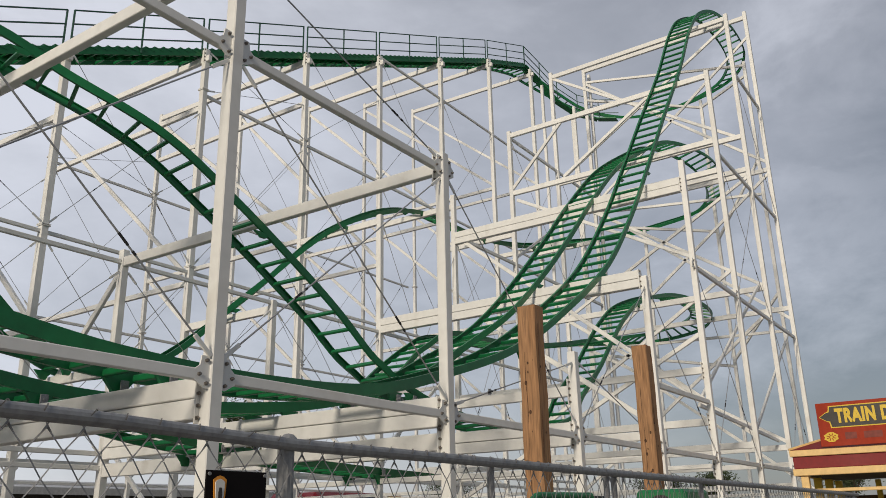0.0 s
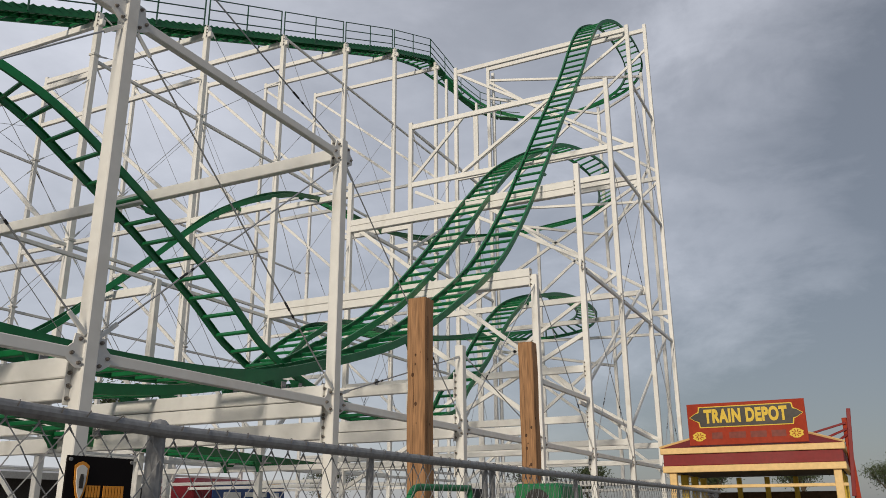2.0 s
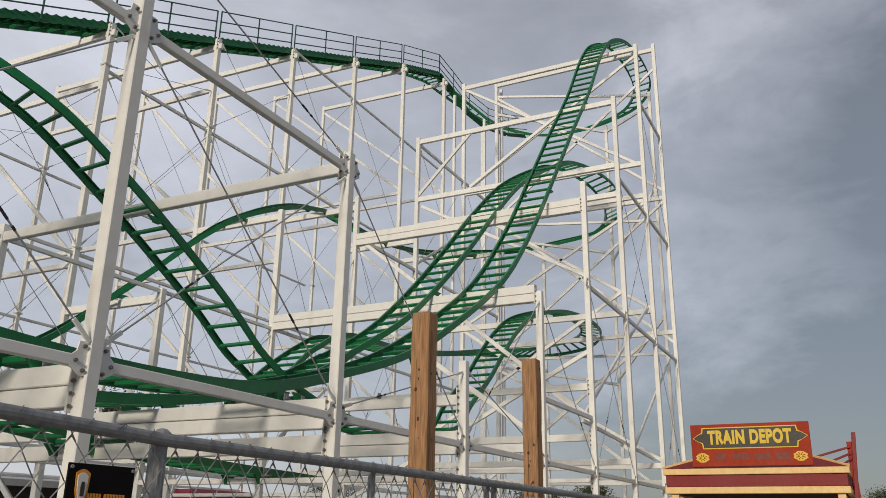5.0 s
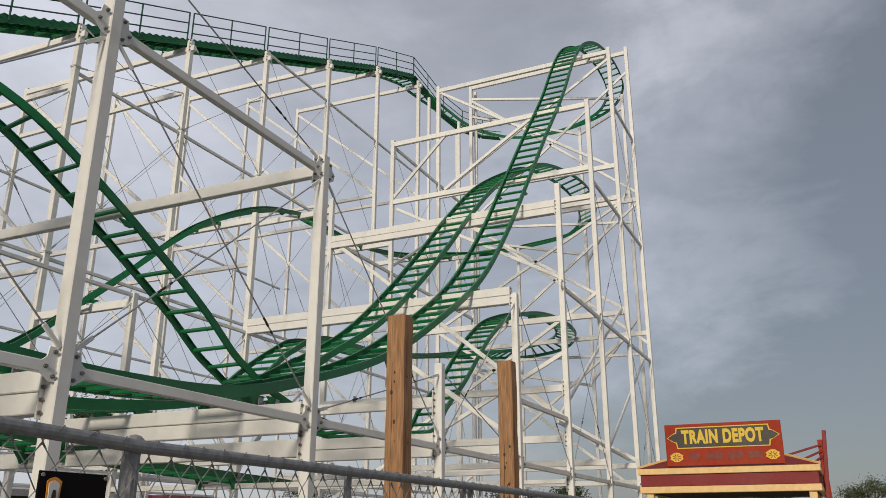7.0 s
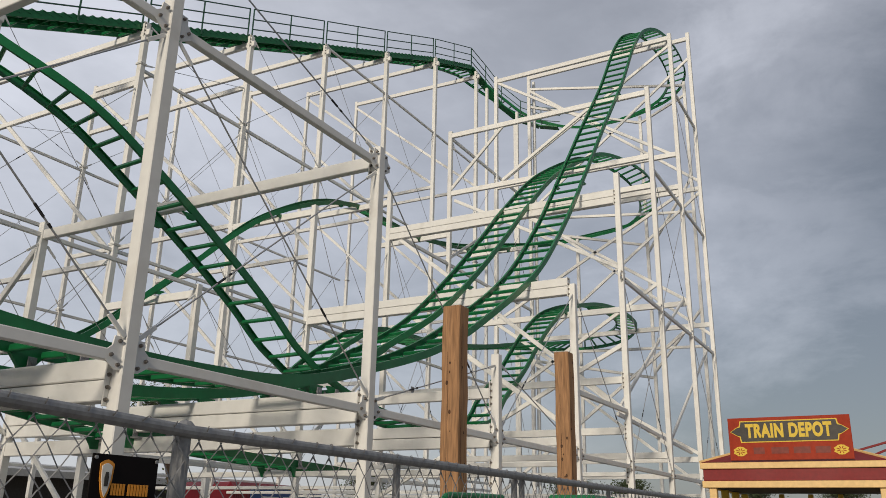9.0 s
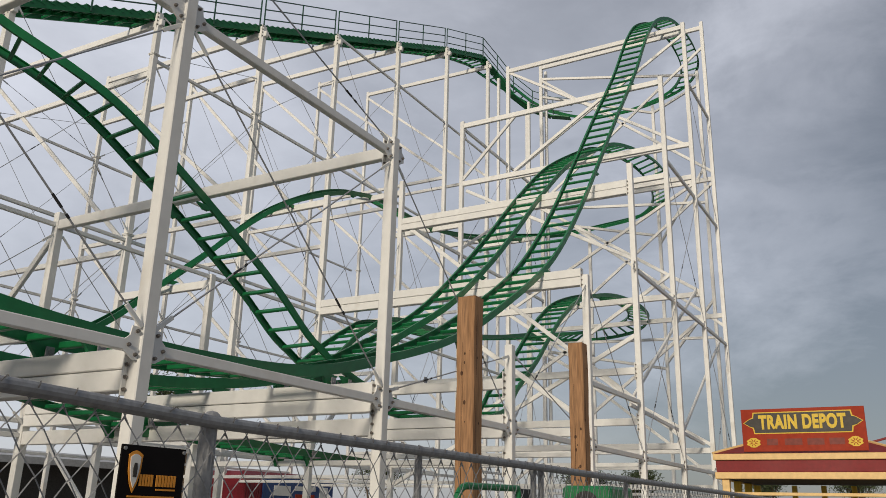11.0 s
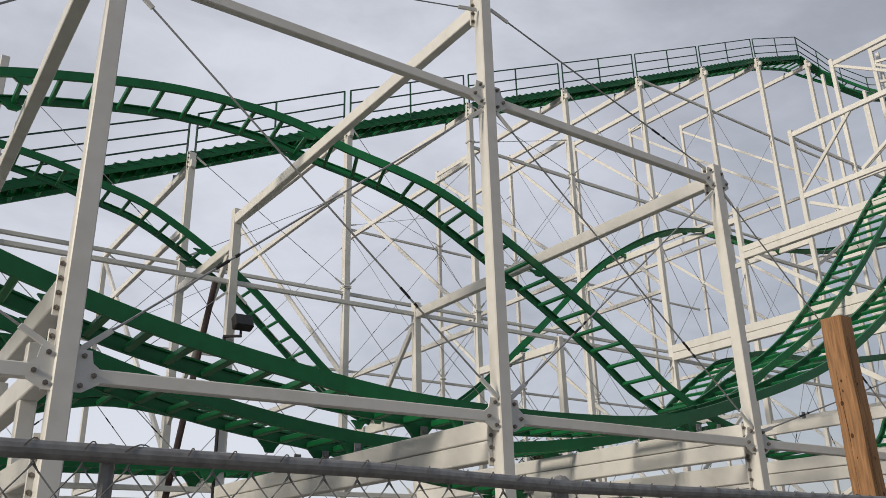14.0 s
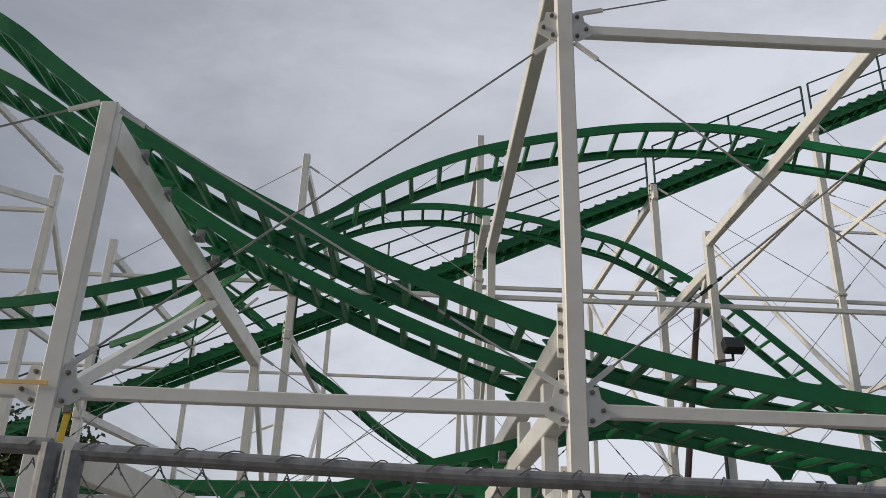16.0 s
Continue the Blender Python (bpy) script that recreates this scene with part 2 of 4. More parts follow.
def track(points, label, spacing=0.32, heavy=False):
    every = 2
    path = smooth_path(points, spacing / every)
    frames = []
    for i, q in enumerate(path):
        a, b = path[max(0, i - 1)][:3], path[min(len(path) - 1, i + 1)][:3]
        y = Vector(b - a).normalized()
        x = y.cross(Vector((0, 0, 1))).normalized()
        z = x.cross(y)
        m = Matrix((x, y, z)).transposed().to_4x4() @ Matrix.Rotation(radians(q[3]), 4, "Y")
        m.translation = q[:3]
        frames.append(m)
    root = thing("coaster_track", label, "roller coaster track")
    for side in (-1, 1):
        bm = bmesh.new()
        prof = rail_profile(side * GAUGE / 2, side, 1.05 if heavy else 0.88)
        sweep(bm, frames, prof if side > 0 else prof[::-1])
        part("rail", bm, GREEN, root)
    for m in frames[1::every]:
        sub("rung", WIDE_RUNG if heavy else RUNG_MESH, root, m @ Matrix.Translation((0, 0, -0.03)))
    return root, frames


TRACKS = [
    # first drop: level turn at the top, drop, valley along the front, rise
    ([(5.20, 2.80, 3.44, 0), (5.45, 2.78, 3.46, 4), (5.67, 2.68, 3.39, 12), (5.86, 2.50, 3.27, 20), (6.00, 2.20, 3.17, 25), (6.05, 1.90, 3.15, 25), (6.02, 1.60, 3.16, 25), (5.92, 1.34, 3.19, 22),
      (5.70, 1.20, 3.22, 16), (5.40, 1.18, 3.25, 8), (5.05, 1.21, 3.225, 0), (4.704, 1.230, 3.050, 0), (4.393, 1.222, 2.769, 0),
      (4.080, 1.222, 2.350, 0), (3.72, 1.222, 1.927, 0), (3.41, 1.222, 1.551, 0), (3.115, 1.222, 1.203, 0), (2.792, 1.222, 0.893, 0),
      (2.393, 1.235, 0.632, 0), (2.067, 1.238, 0.468, 0), (1.70, 1.24, 0.35, 0)],
     "green steel coaster track turning at the tower top and dropping steeply", 0.41, False),
    ([(1.70, 1.24, 0.35, 0), (1.40, 1.22, 0.28, 0), (1.10, 1.20, 0.255, 0), (0.83, 1.19, 0.255, 0), (0.63, 1.20, 0.275, 0), (0.38, 1.20, 0.316, 0),
      (0.18, 1.20, 0.368, 0), (0.03, 1.20, 0.422, 0), (-0.13, 1.20, 0.488, 0), (-0.32, 1.20, 0.582, 0), (-0.47, 1.20, 0.676, 0), (-0.63, 1.20, 0.795, 0),
      (-0.75, 1.20, 0.886, 0), (-1.05, 1.25, 1.12, 0), (-1.40, 1.35, 1.33, 5)],
     "green steel coaster track in a low valley behind the fence", 0.34, True),
    # far hill, feed, middle turn and second drop
    ([(-0.95, 2.60, 0.70, 0), (-0.75, 2.55, 0.77, 0), (-0.62, 2.50, 0.86, 0), (-0.50, 2.47, 0.95, 0), (-0.37, 2.45, 1.033, 0), (-0.27, 2.45, 1.086, 0),
      (-0.18, 2.45, 1.122, 0), (-0.09, 2.45, 1.144, 0), (0.04, 2.45, 1.156, 0), (0.18, 2.45, 1.147, 0), (0.36, 2.45, 1.122, 0), (0.48, 2.45, 1.09, 0), (0.63, 2.45, 1.05, 0),
      (0.81, 2.45, 0.955, 0), (0.97, 2.45, 0.848, 0), (1.13, 2.45, 0.71, 0), (1.30, 2.45, 0.57, 0), (1.50, 2.45, 0.48, 0), (1.70, 2.45, 0.51, 0), (1.87, 2.45, 0.60, -8),
      (2.09, 2.45, 0.78, -18), (2.29, 2.45, 0.95, -20), (2.51, 2.45, 1.15, -15), (2.73, 2.45, 1.32, -5), (3.07, 2.45, 1.50, 10)],
     "green steel coaster track dipping between hills below the lift", 0.36, False),
    ([(3.07, 2.45, 1.50, 10), (3.36, 2.45, 1.59, 20), (3.63, 2.45, 1.60, 22), (4.05, 2.45, 1.62, 22), (4.70, 2.45, 1.75, 22), (5.30, 2.40, 1.93, 22),
      (5.62, 2.20, 2.02, 22), (5.76, 1.92, 2.09, 25), (5.78, 1.66, 2.13, 27), (5.66, 1.49, 2.16, 28), (5.42, 1.40, 2.18, 24), (5.10, 1.38, 2.20, 14), (4.80, 1.44, 2.205, 4), (4.48, 1.48, 2.13, 0), (4.20, 1.49, 1.99, 0),
      (3.71, 1.485, 1.70, 0), (3.34, 1.485, 1.40, 0), (3.08, 1.485, 1.16, 0), (2.81, 1.49, 0.92, 0), (2.54, 1.51, 0.70, 0), (2.28, 1.55, 0.54, 0)],
     "green steel coaster track turning at mid height of the tower", 0.41, False),
    ([(2.28, 1.55, 0.54, 0), (2.03, 1.55, 0.42, 0), (1.70, 1.55, 0.32, 0), (1.40, 1.55, 0.27, 0), (1.10, 1.55, 0.25, 0), (0.83, 1.55, 0.255, 0), (0.50, 1.52, 0.30, 0),
      (0.18, 1.50, 0.385, 0), (0.0, 1.50, 0.45, 0), (-0.16, 1.50, 0.519, 0), (-0.33, 1.50, 0.603, 0), (-0.47, 1.50, 0.69, 0), (-0.70, 1.50, 0.85, 0), (-0.91, 1.50, 0.97, 0),
      (-1.30, 1.55, 1.15, 0)],
     "green steel coaster track in the second low valley", 0.34, True),
    # hill that crosses the bents, third drop and low turn
    ([(-1.00, 1.66, 0.503, 0), (-0.84, 1.66, 0.518, 0), (-0.73, 1.66, 0.537, 0), (-0.62, 1.67, 0.570, 0), (-0.52, 1.69, 0.612, 0), (-0.41, 1.72, 0.682, 0), (-0.25, 1.77, 0.785, 0),
      (-0.144, 1.79, 0.858, 0), (0.0, 1.79, 0.937, 0), (0.132, 1.79, 0.991, 0), (0.314, 1.79, 1.038, 0), (0.484, 1.785, 1.067, 0), (0.64, 1.775, 1.072, 0), (0.78, 1.76, 1.058, 0),
      (0.90, 1.74, 1.022, 0), (1.05, 1.68, 0.960, 0), (1.18, 1.65, 0.905, 0), (1.354, 1.635, 0.812, 0), (1.54, 1.63, 0.712, 0), (1.75, 1.63, 0.594, 0), (1.90, 1.63, 0.492, 0), (1.98, 1.625, 0.450, 0),
      (2.04, 1.62, 0.42, 0)],
     "green steel coaster track over a rounded hill and down", 0.41, False),
    ([(2.04, 1.62, 0.42, 0), (2.20, 1.60, 0.365, 0), (2.42, 1.57, 0.325, 0), (2.72, 1.55, 0.315, 0), (3.08, 1.55, 0.385, 0), (3.22, 1.55, 0.50, 0),
      (3.42, 1.55, 0.645, 0), (3.585, 1.55, 0.79, 0), (3.77, 1.55, 0.935, 0), (4.02, 1.55, 1.07, 0), (4.45, 1.53, 1.195, 5), (4.85, 1.50, 1.235, 10), (5.15, 1.52, 1.225, 15), (5.36, 1.66, 1.20, 20),
      (5.38, 1.92, 1.17, 18), (5.05, 2.07, 1.11, 10), (4.60, 2.10, 1.03, 5), (4.10, 2.10, 0.93, 0), (3.50, 2.05, 0.83, 0), (2.94, 2.0, 0.78, 0), (2.73, 2.0, 0.69, 0), (2.58, 2.0, 0.59, 0), (2.3, 1.95, 0.4, 0)],
     "green steel coaster track rising from the valley into a low turn", 0.36, False),
    ([(-0.80, 3.2, 1.12, 0), (-0.60, 3.2, 0.97, 0), (-0.44, 3.2, 0.82, 0), (-0.31, 3.2, 0.73, 0), (-0.13, 3.2, 0.585, 0), (0.09, 3.2, 0.457, 0), (0.40, 3.2, 0.30, 0), (0.8, 3.2, 0.18, 0)],
     "green steel coaster track dipping behind the lift", 0.36, False),
    ([(-0.50, 1.75, 0.13, 0), (-0.15, 1.75, 0.195, 0), (0.05, 1.75, 0.25, 0), (0.16, 1.75, 0.28, 0), (0.25, 1.75, 0.305, 0), (0.43, 1.75, 0.345, 0), (0.61, 1.75, 0.33, 0), (0.78, 1.75, 0.305, 0), (0.95, 1.75, 0.275, 0),
      (1.3, 1.75, 0.21, 0), (1.8, 1.75, 0.17, 0), (2.4, 1.75, 0.15, 0)],
     "green steel coaster track with a small hump near the ground", 0.36, False),
    ([(-2.4, 2.25, 0.24, 0), (-1.05, 2.25, 0.24, 0), (0.1, 2.25, 0.26, 0), (1.1, 2.25, 0.27, 0)],
     "green steel coaster brake run, level and low", 0.36, True),
    # lift
    ([(-1.9, 2.80, lift_z(-1.9) + 0.0, 0), (0.0, 2.80, lift_z(0.0) + 0.0, 0), (2.0, 2.80, lift_z(2.0) + 0.0, 0), (4.5, 2.80, lift_z(4.5) + 0.0, 0), (5.20, 2.80, 3.44, 0)],
     "green steel chain lift track climbing beside a walkway", 0.50, False),
]
CROSSINGS = []          # bay, y, z, direction and bank where a track passes over a bent
TRACK_ROOTS = []
for points, label, spacing, heavy in TRACKS:
    root, frames = track(points, label, spacing, heavy)
    TRACK_ROOTS.append(root)
    for k in range(-3, 11):
        x = bay(k) * U
        for m0, m1 in zip(frames, frames[1:]):
            a, b = m0.translation, m1.translation
            if (a.x - x) * (b.x - x) <= 0 and a.x != b.x:
                f = (x - a.x) / (b.x - a.x)
                p = a.lerp(b, f)
                CROSSINGS.append((k, p.y / U, (p.z - 1.6) / U, m0, root))
                break


# ---- lift walkway ----
def boxes_mesh(name, material, *boxes):
    bm = bmesh.new()
    for at, size, bevel in boxes:
        add_box(bm, Matrix.Translation(at), *size, bevel)
    me = bpy.data.meshes.new(name)
    bm.to_mesh(me)
    bm.free()
    me.materials.append(material)
    return me


TREAD = boxes_mesh("tread", GREEN, ((0, 0, 0), (0.25, 0.43, 0.024), 0.003), ((-0.115, 0, -0.022), (0.016, 0.43, 0.03), 0.002), ((0.02, -0.2, -0.03), (0.2, 0.012, 0.05), 0))
RISER = boxes_mesh("riser", GREEN, ((0, 0, 0), (0.008, 0.40, 0.09), 0))
walkway = thing("lift_walkway", "dark green stepped steel walkway with pipe handrails beside the lift", "walkway")
for k in range(-2, 9):
    x0, x1 = bay(k), bay(k + 1) + (0.03 if k == 8 else 0.0)
    a, b = w(x0, LIFT, lift_z(x0)), w(x1, LIFT, lift_z(x1))
    box_member("stringer", a + Vector((0, 0.10, 0.0)), b + Vector((0, 0.10, 0.0)), 0.012, 0.17, walkway, GREEN, 0.003)
    box_member("stringer", a + Vector((0, 0.50, 0.0)), b + Vector((0, 0.50, 0.0)), 0.012, 0.17, walkway, GREEN, 0.003)
    n = 15
    for i in range(n):
        p = a.lerp(b, (i + 0.5) / n)
        q = p + Vector((0, 0.30, 0.066))
        sub("tread", TREAD, walkway, Matrix.Translation(q))
        sub("riser", RISER, walkway, Matrix.Translation(q + Vector((0.105, 0, -0.05))))
    gap = (b - a).normalized() * 0.09
    for rise in (0.96, 0.62, 0.30):
        tube("handrail", a + gap + Vector((0, 0.08, rise)), b - gap + Vector((0, 0.08, rise)), 0.019, walkway, DARK_GREEN)
    for f in (0.0, 0.5, 1.0):
        p = (a + gap).lerp(b - gap, f)
        tube("baluster", p + Vector((0, 0.08, -0.05)), p + Vector((0, 0.08, 0.96)), 0.022, walkway, DARK_GREEN)
# the landing round the top of the lift
landing = [Vector((x * U, y * U, 1.6 + z * U)) for x, y, z in
           ((5.26, 2.74, 3.49), (5.46, 2.71, 3.43), (5.62, 2.64, 3.30), (5.76, 2.53, 3.20), (5.84, 2.38, 3.14), (5.86, 2.22, 3.10))]
for a, b in zip(landing, landing[1:]):
    box_member("landing_plate", a, b, 0.38, 0.05, walkway, GREEN)
    for rise in (0.96, 0.62, 0.30):
        tube("handrail", a + Vector((0, -0.1, rise)), b + Vector((0, -0.1, rise)), 0.019, walkway, DARK_GREEN)
    tube("baluster", a + Vector((0, -0.1, -0.05)), a + Vector((0, -0.1, 0.96)), 0.022, walkway, DARK_GREEN)


# ---- support bents ----
POST, BEAM = 0.13, 0.16


def simple_mesh(name, material, boxes, tubes=()):
    bm = bmesh.new()
    for m, sx, sy, sz, bevel in boxes:
        add_box(bm, m, sx, sy, sz, bevel)
    for a, b, r in tubes:
        add_tube(bm, a, b, r)
    me = bpy.data.meshes.new(name)
    bm.to_mesh(me)
    bm.free()
    me.materials.append(material)
    return me


BOLT_MESH = simple_mesh("bolt", BOLT, [], [((0, 0.0, 0), (0, -0.018, 0), 0.017), ((0, -0.018, 0), (0, -0.03, 0), 0.010)])
END_PLATE = simple_mesh("end_plate", WHITE, [(Matrix(), 0.15, 0.018, 0.40, 0.004)])
COLLAR = simple_mesh("collar", WHITE, [(Matrix(), 0.19, 0.19, 0.02, 0.003), (Matrix.Translation((0, 0, 0.03)), 0.19, 0.19, 0.02, 0.003)])
CLAMP = simple_mesh("clamp", GALV, [(Matrix.Translation((0, 0, 0.012)), 0.10, 0.16, 0.024, 0.004),
                                    (Matrix.Translation((0, 0.04, 0.07)), 0.09, 0.014, 0.12, 0.004)],
                    [((0, 0.02, 0.08), (0, 0.075, 0.08), 0.018)])


def gusset_mesh():
    """A clipped plate, standing along x and z, with its post side at x = 0."""
    bm = bmesh.new()
    outline = ((0, -0.11), (0.05, -0.11), (0.15, -0.05), (0.15, 0.04), (0.10, 0.08), (0.085, 0.16), (0, 0.16))
    front = [bm.verts.new((x, -0.007, z)) for x, z in outline]
    back = [bm.verts.new((x, 0.007, z)) for x, z in outline]
    bm.faces.new(front)
    bm.faces.new(back[::-1])
    n = len(outline)
    for i in range(n):
        bm.faces.new((front[i], back[i], back[(i + 1) % n], front[(i + 1) % n]))
    me = bpy.data.meshes.new("gusset_plate")
    bm.to_mesh(me)
    bm.free()
    me.materials.append(WHITE)
    return me


GUSSET = gusset_mesh()


def haunch_mesh():
    """A green foot plate under a rail, wide at the top."""
    bm = bmesh.new()
    outline = ((-0.17, 0.0), (-0.08, -0.10), (-0.05, -0.16), (0.05, -0.16), (0.08, -0.10), (0.17, 0.0))
    a = [bm.verts.new((-0.022, y, z)) for y, z in outline]
    b = [bm.verts.new((0.022, y, z)) for y, z in outline]
    bm.faces.new(a[::-1])
    bm.faces.new(b)
    n = len(outline)
    for i in range(n):
        bm.faces.new((a[i], a[(i + 1) % n], b[(i + 1) % n], b[i]))
    me = bpy.data.meshes.new("haunch")
    bm.to_mesh(me)
    bm.free()
    me.materials.append(GREEN)
    return me


HAUNCH = haunch_mesh()
FRONT_TOP = {-1: 1.70, 0: 0.622, 1: 1.00, 2: 1.03, 3: 0.825, 4: 0.45, 5: 0.82, 6: 1.49, 7: 2.24, 8: 2.935, 9: 3.27}
MIDDLE_TOP = {-2: 0.62, -1: 1.11, 0: 0.60, 1: 0.97, 2: 1.02, 3: 0.83, 4: 0.80, 5: 1.33, 6: 1.62, 7: 2.24, 8: 2.94, 9: 3.24}
# beams from the front to the middle row that carry no track, and slanting braces (y, z, y, z)
EXTRA = {0: (0.15, 0.585), 1: (0.12, 0.94), 2: (0.985,), 3: (0.79,), 4: (0.24,), 5: (0.19,), 6: (1.395, 0.36, 0.19), 7: (2.21, 1.835, 1.67, 0.31, 0.12), 8: (2.905, 2.11, 1.90, 0.335, 0.15), 9: (3.225, 2.10, 0.28, 0.12)}
BRACES = {0: ((1.0, 0.21, 1.72, 0.59), (2.2, 0.55, 2.69, 0.10)),
          -1: ((1.0, 1.05, 2.2, 1.13), (1.0, 0.62, 2.2, 1.02), (2.2, 1.0, 2.69, 0.50)), 1: ((2.2, 0.90, 2.69, 0.42),),
          2: ((2.2, 0.95, 2.69, 0.45),), 3: ((2.2, 0.78, 2.69, 0.25),),
          5: ((1.0, 0.29, 1.68, 0.77),), 6: ((1.0, 0.43, 2.2, 1.40), (2.2, 0.10, 1.0, 0.72)),
          7: ((1.2, 1.25, 2.17, 1.79), (2.2, 1.86, 1.86, 2.20), (1.86, 1.86, 1.32, 2.20), (1.0, 0.35, 1.42, 0.68), (1.42, 0.68, 2.2, 1.24), (1.0, 1.15, 2.2, 0.40)),
          8: ((1.0, 2.09, 2.2, 2.90), (1.0, 2.86, 2.2, 2.12), (1.0, 1.20, 2.0, 1.88), (2.2, 1.20, 1.0, 1.86), (1.0, 0.36, 2.2, 1.06), (1.0, 1.06, 2.2, 0.14)),
          9: ((1.0, 2.15, 2.2, 3.12), (1.0, 3.08, 2.2, 2.14), (1.0, 1.12, 2.2, 2.10), (1.0, 2.08, 2.2, 1.14), (1.0, 0.12, 2.2, 1.06))}


def bent(k):
    x = bay(k)
    root = thing("support_bent", "white painted square steel posts, beams and braces bolted together", "coaster support",
                 w(x, FRONT, GROUND), "coaster support bents")
    base = Vector(root.location)

    def post(y, top, wide=POST, foot=GROUND):
        return box_member("post", w(x, y, foot) - base, w(x, y, top) - base, wide, wide, root)

    def beam(y0, y1, z, deep=BEAM, wide=0.105):
        half = POST / 2 / U
        return box_member("beam", w(x, y0 + half, z) - base, w(x, y1 - half, z) - base, wide, deep, root)

    def brace(y0, z0, y1, z1):
        box_member("brace", w(x, y0, z0) - base + Vector((0.02, 0, 0)), w(x, y1, z1) - base + Vector((0.02, 0, 0)), 0.07, 0.10, root)

    def bolted_end(y, z, bolts=4):
        plate = sub("end_plate", END_PLATE, root, Matrix.Translation(w(x, y, z) - base + Vector((-0.03, 0.075, -0.02))))
        for i in range(bolts):
            sub("bolt", BOLT_MESH, plate, Matrix.Translation((-0.055, -0.009, -0.15 + 0.1 * i)))

    made = []

    def carry(y0, y1, z, track_load=True):
        """A beam between two rows, unless one lies there already."""
        for other in made:
            if other[0] == (y0, y1) and abs(other[1] - z) < ((0.1 if k == 4 else 0.075) if track_load else 0.01):
                return other[1]
        made.append(((y0, y1), z))
        if y0 == FRONT and (k in (2, 3) and 0.19 < z < 0.5 or (k == 4 and 0.19 < z < 0.3) or (k == 5 and 0.6 < z < 0.95) or (k == 6 and 1.2 < z)):
            for half in (0.0, -0.179):
                box_member("beam", w(x, y0, z) - base + Vector((0, 0.07, half)), w(x, y1, z) - base + Vector((0, -0.07, half)), 0.15, 0.168, root)
            bolted_end(y0, z - 0.016)
        else:
            beam(y0, y1, z, 0.24 if k == 0 else 0.19 if k == 1 else 0.20 if k == 3 and z < 0.2 else 0.09 if z < 0.2 else BEAM, 0.14 if k < 2 else 0.105)
            if y0 == FRONT and k < 7:
                bolted_end(y0, z)
        return z

    for z in EXTRA.get(k, ()):
        carry(FRONT, MIDDLE, z, False)
    if k in FRONT_TOP:
        post(FRONT, FRONT_TOP[k])
    if k in MIDDLE_TOP:
        post(MIDDLE, MIDDLE_TOP[k])
    for kk, y, z, m, owner in sorted((c for c in CROSSINGS if c[0] == k), key=lambda c: c[2]):
        if FRONT < y < MIDDLE and 0 <= k <= 9:
            zb = carry(FRONT, MIDDLE, z - (0.03 if z < 0.2 or z > 0.5 else 0.052))
        elif MIDDLE < y < 2.55 and k in MIDDLE_TOP:
            zb = carry(MIDDLE if k > 1 else 2.37, LIFT, z - 0.032)
        else:
            continue
        for side in (-1, 1):
            at = m @ Vector((side * GAUGE / 2, 0, -0.06))
            turn = m.to_euler().z
            sub("haunch", HAUNCH, owner, Matrix.Translation(at) @ Matrix.Rotation(turn, 4, "Z") @ Matrix.Diagonal((1, 1, 1 if z < 0.5 else 0.5, 1)))
            if abs(y - 1.4) < 0.5 and k < 6 and (z < 0.5 or k == 0):
                sub("clamp", CLAMP, owner, Matrix.Translation((at.x + 0.03, at.y - 0.1, 1.6 + zb * U + 0.08)))
    for b in BRACES.get(k, ()):
        brace(*b)
    if k <= 9:
        x += 0.08 if k == 9 else 0.0
        zl = lift_z(x) - (0.04 if k == 9 else -0.005)
        tall = {-2: 1.10, -1: 1.12, 0: 1.49, 1: 1.60}
        post(LIFT, tall.get(k, zl), 0.14)
        zb = zl - 0.05
        post(BACK, max(zb + 0.06, tall.get(k, 0) - 0.02), 0.12)
        box_member("beam", w(x, LIFT - 0.03, zb) - base, w(x, BACK, zb + 0.034) - base, 0.105, BEAM, root)
        bolted_end(LIFT - 0.02, zb + 0.02)
        if k in tall:
            beam(LIFT, BACK, tall[k] - 0.05)
        for y in (2.80 - 0.065, 2.80 + 0.065):
            sub("clamp", CLAMP, root, Matrix.Translation(w(x, y, zb) - base + Vector((0, 0, 0.08))))
        z = zb
        drop = {5: 0.96, 6: 1.22, 7: 1.08, 8: 0.95, 9: 0.95}.get(k, 1.02)
        while z - drop > GROUND:
            brace(BACK, z, LIFT, z - drop)
            beam(LIFT, BACK, z - drop - 0.02, 0.12, 0.09)
            z -= drop
            drop = 1.02
        for zc in (1.0, 1.82):
            if zc < zl - 0.1:
                for y in (LIFT, BACK):
                    sub("collar", COLLAR, root, Matrix.Translation(w(x, y, zc + 0.02) - base))
        if 6 <= k <= 8:
            beam(MIDDLE, LIFT, 0.14, 0.09, 0.07)
            beam(LIFT, BACK, 0.14, 0.09, 0.07)
        if 2 <= k <= 5:
            beam(LIFT, BACK, zb - 0.24, 0.13, 0.09)
    if 0 <= k <= 8:
        for side in (-1, 1):
            for z in [0.2175] + ([0.785] if k in (1, 2, 3) else []) + ([1.005] if 6 <= k <= 8 else []):
                g = sub("gusset_plate", GUSSET, root, Matrix.Translation(w(x, FRONT, z) - base + Vector((side * POST / 2, -0.03, 0)))
                        @ Matrix.Rotation(math.pi if side < 0 else 0, 4, "Z"))
                for bx, bz in ((0.04, 0.12), (0.11, 0.0), (0.035, -0.07)):
                    s2 = Matrix.Translation((bx, -0.007 * (1 if side > 0 else -1), bz))
                    sub("bolt", BOLT_MESH, g, s2 if side > 0 else s2 @ Matrix.Rotation(math.pi, 4, "Z"))
    return root


BENTS = {k: bent(k) for k in range(-3, 10)}
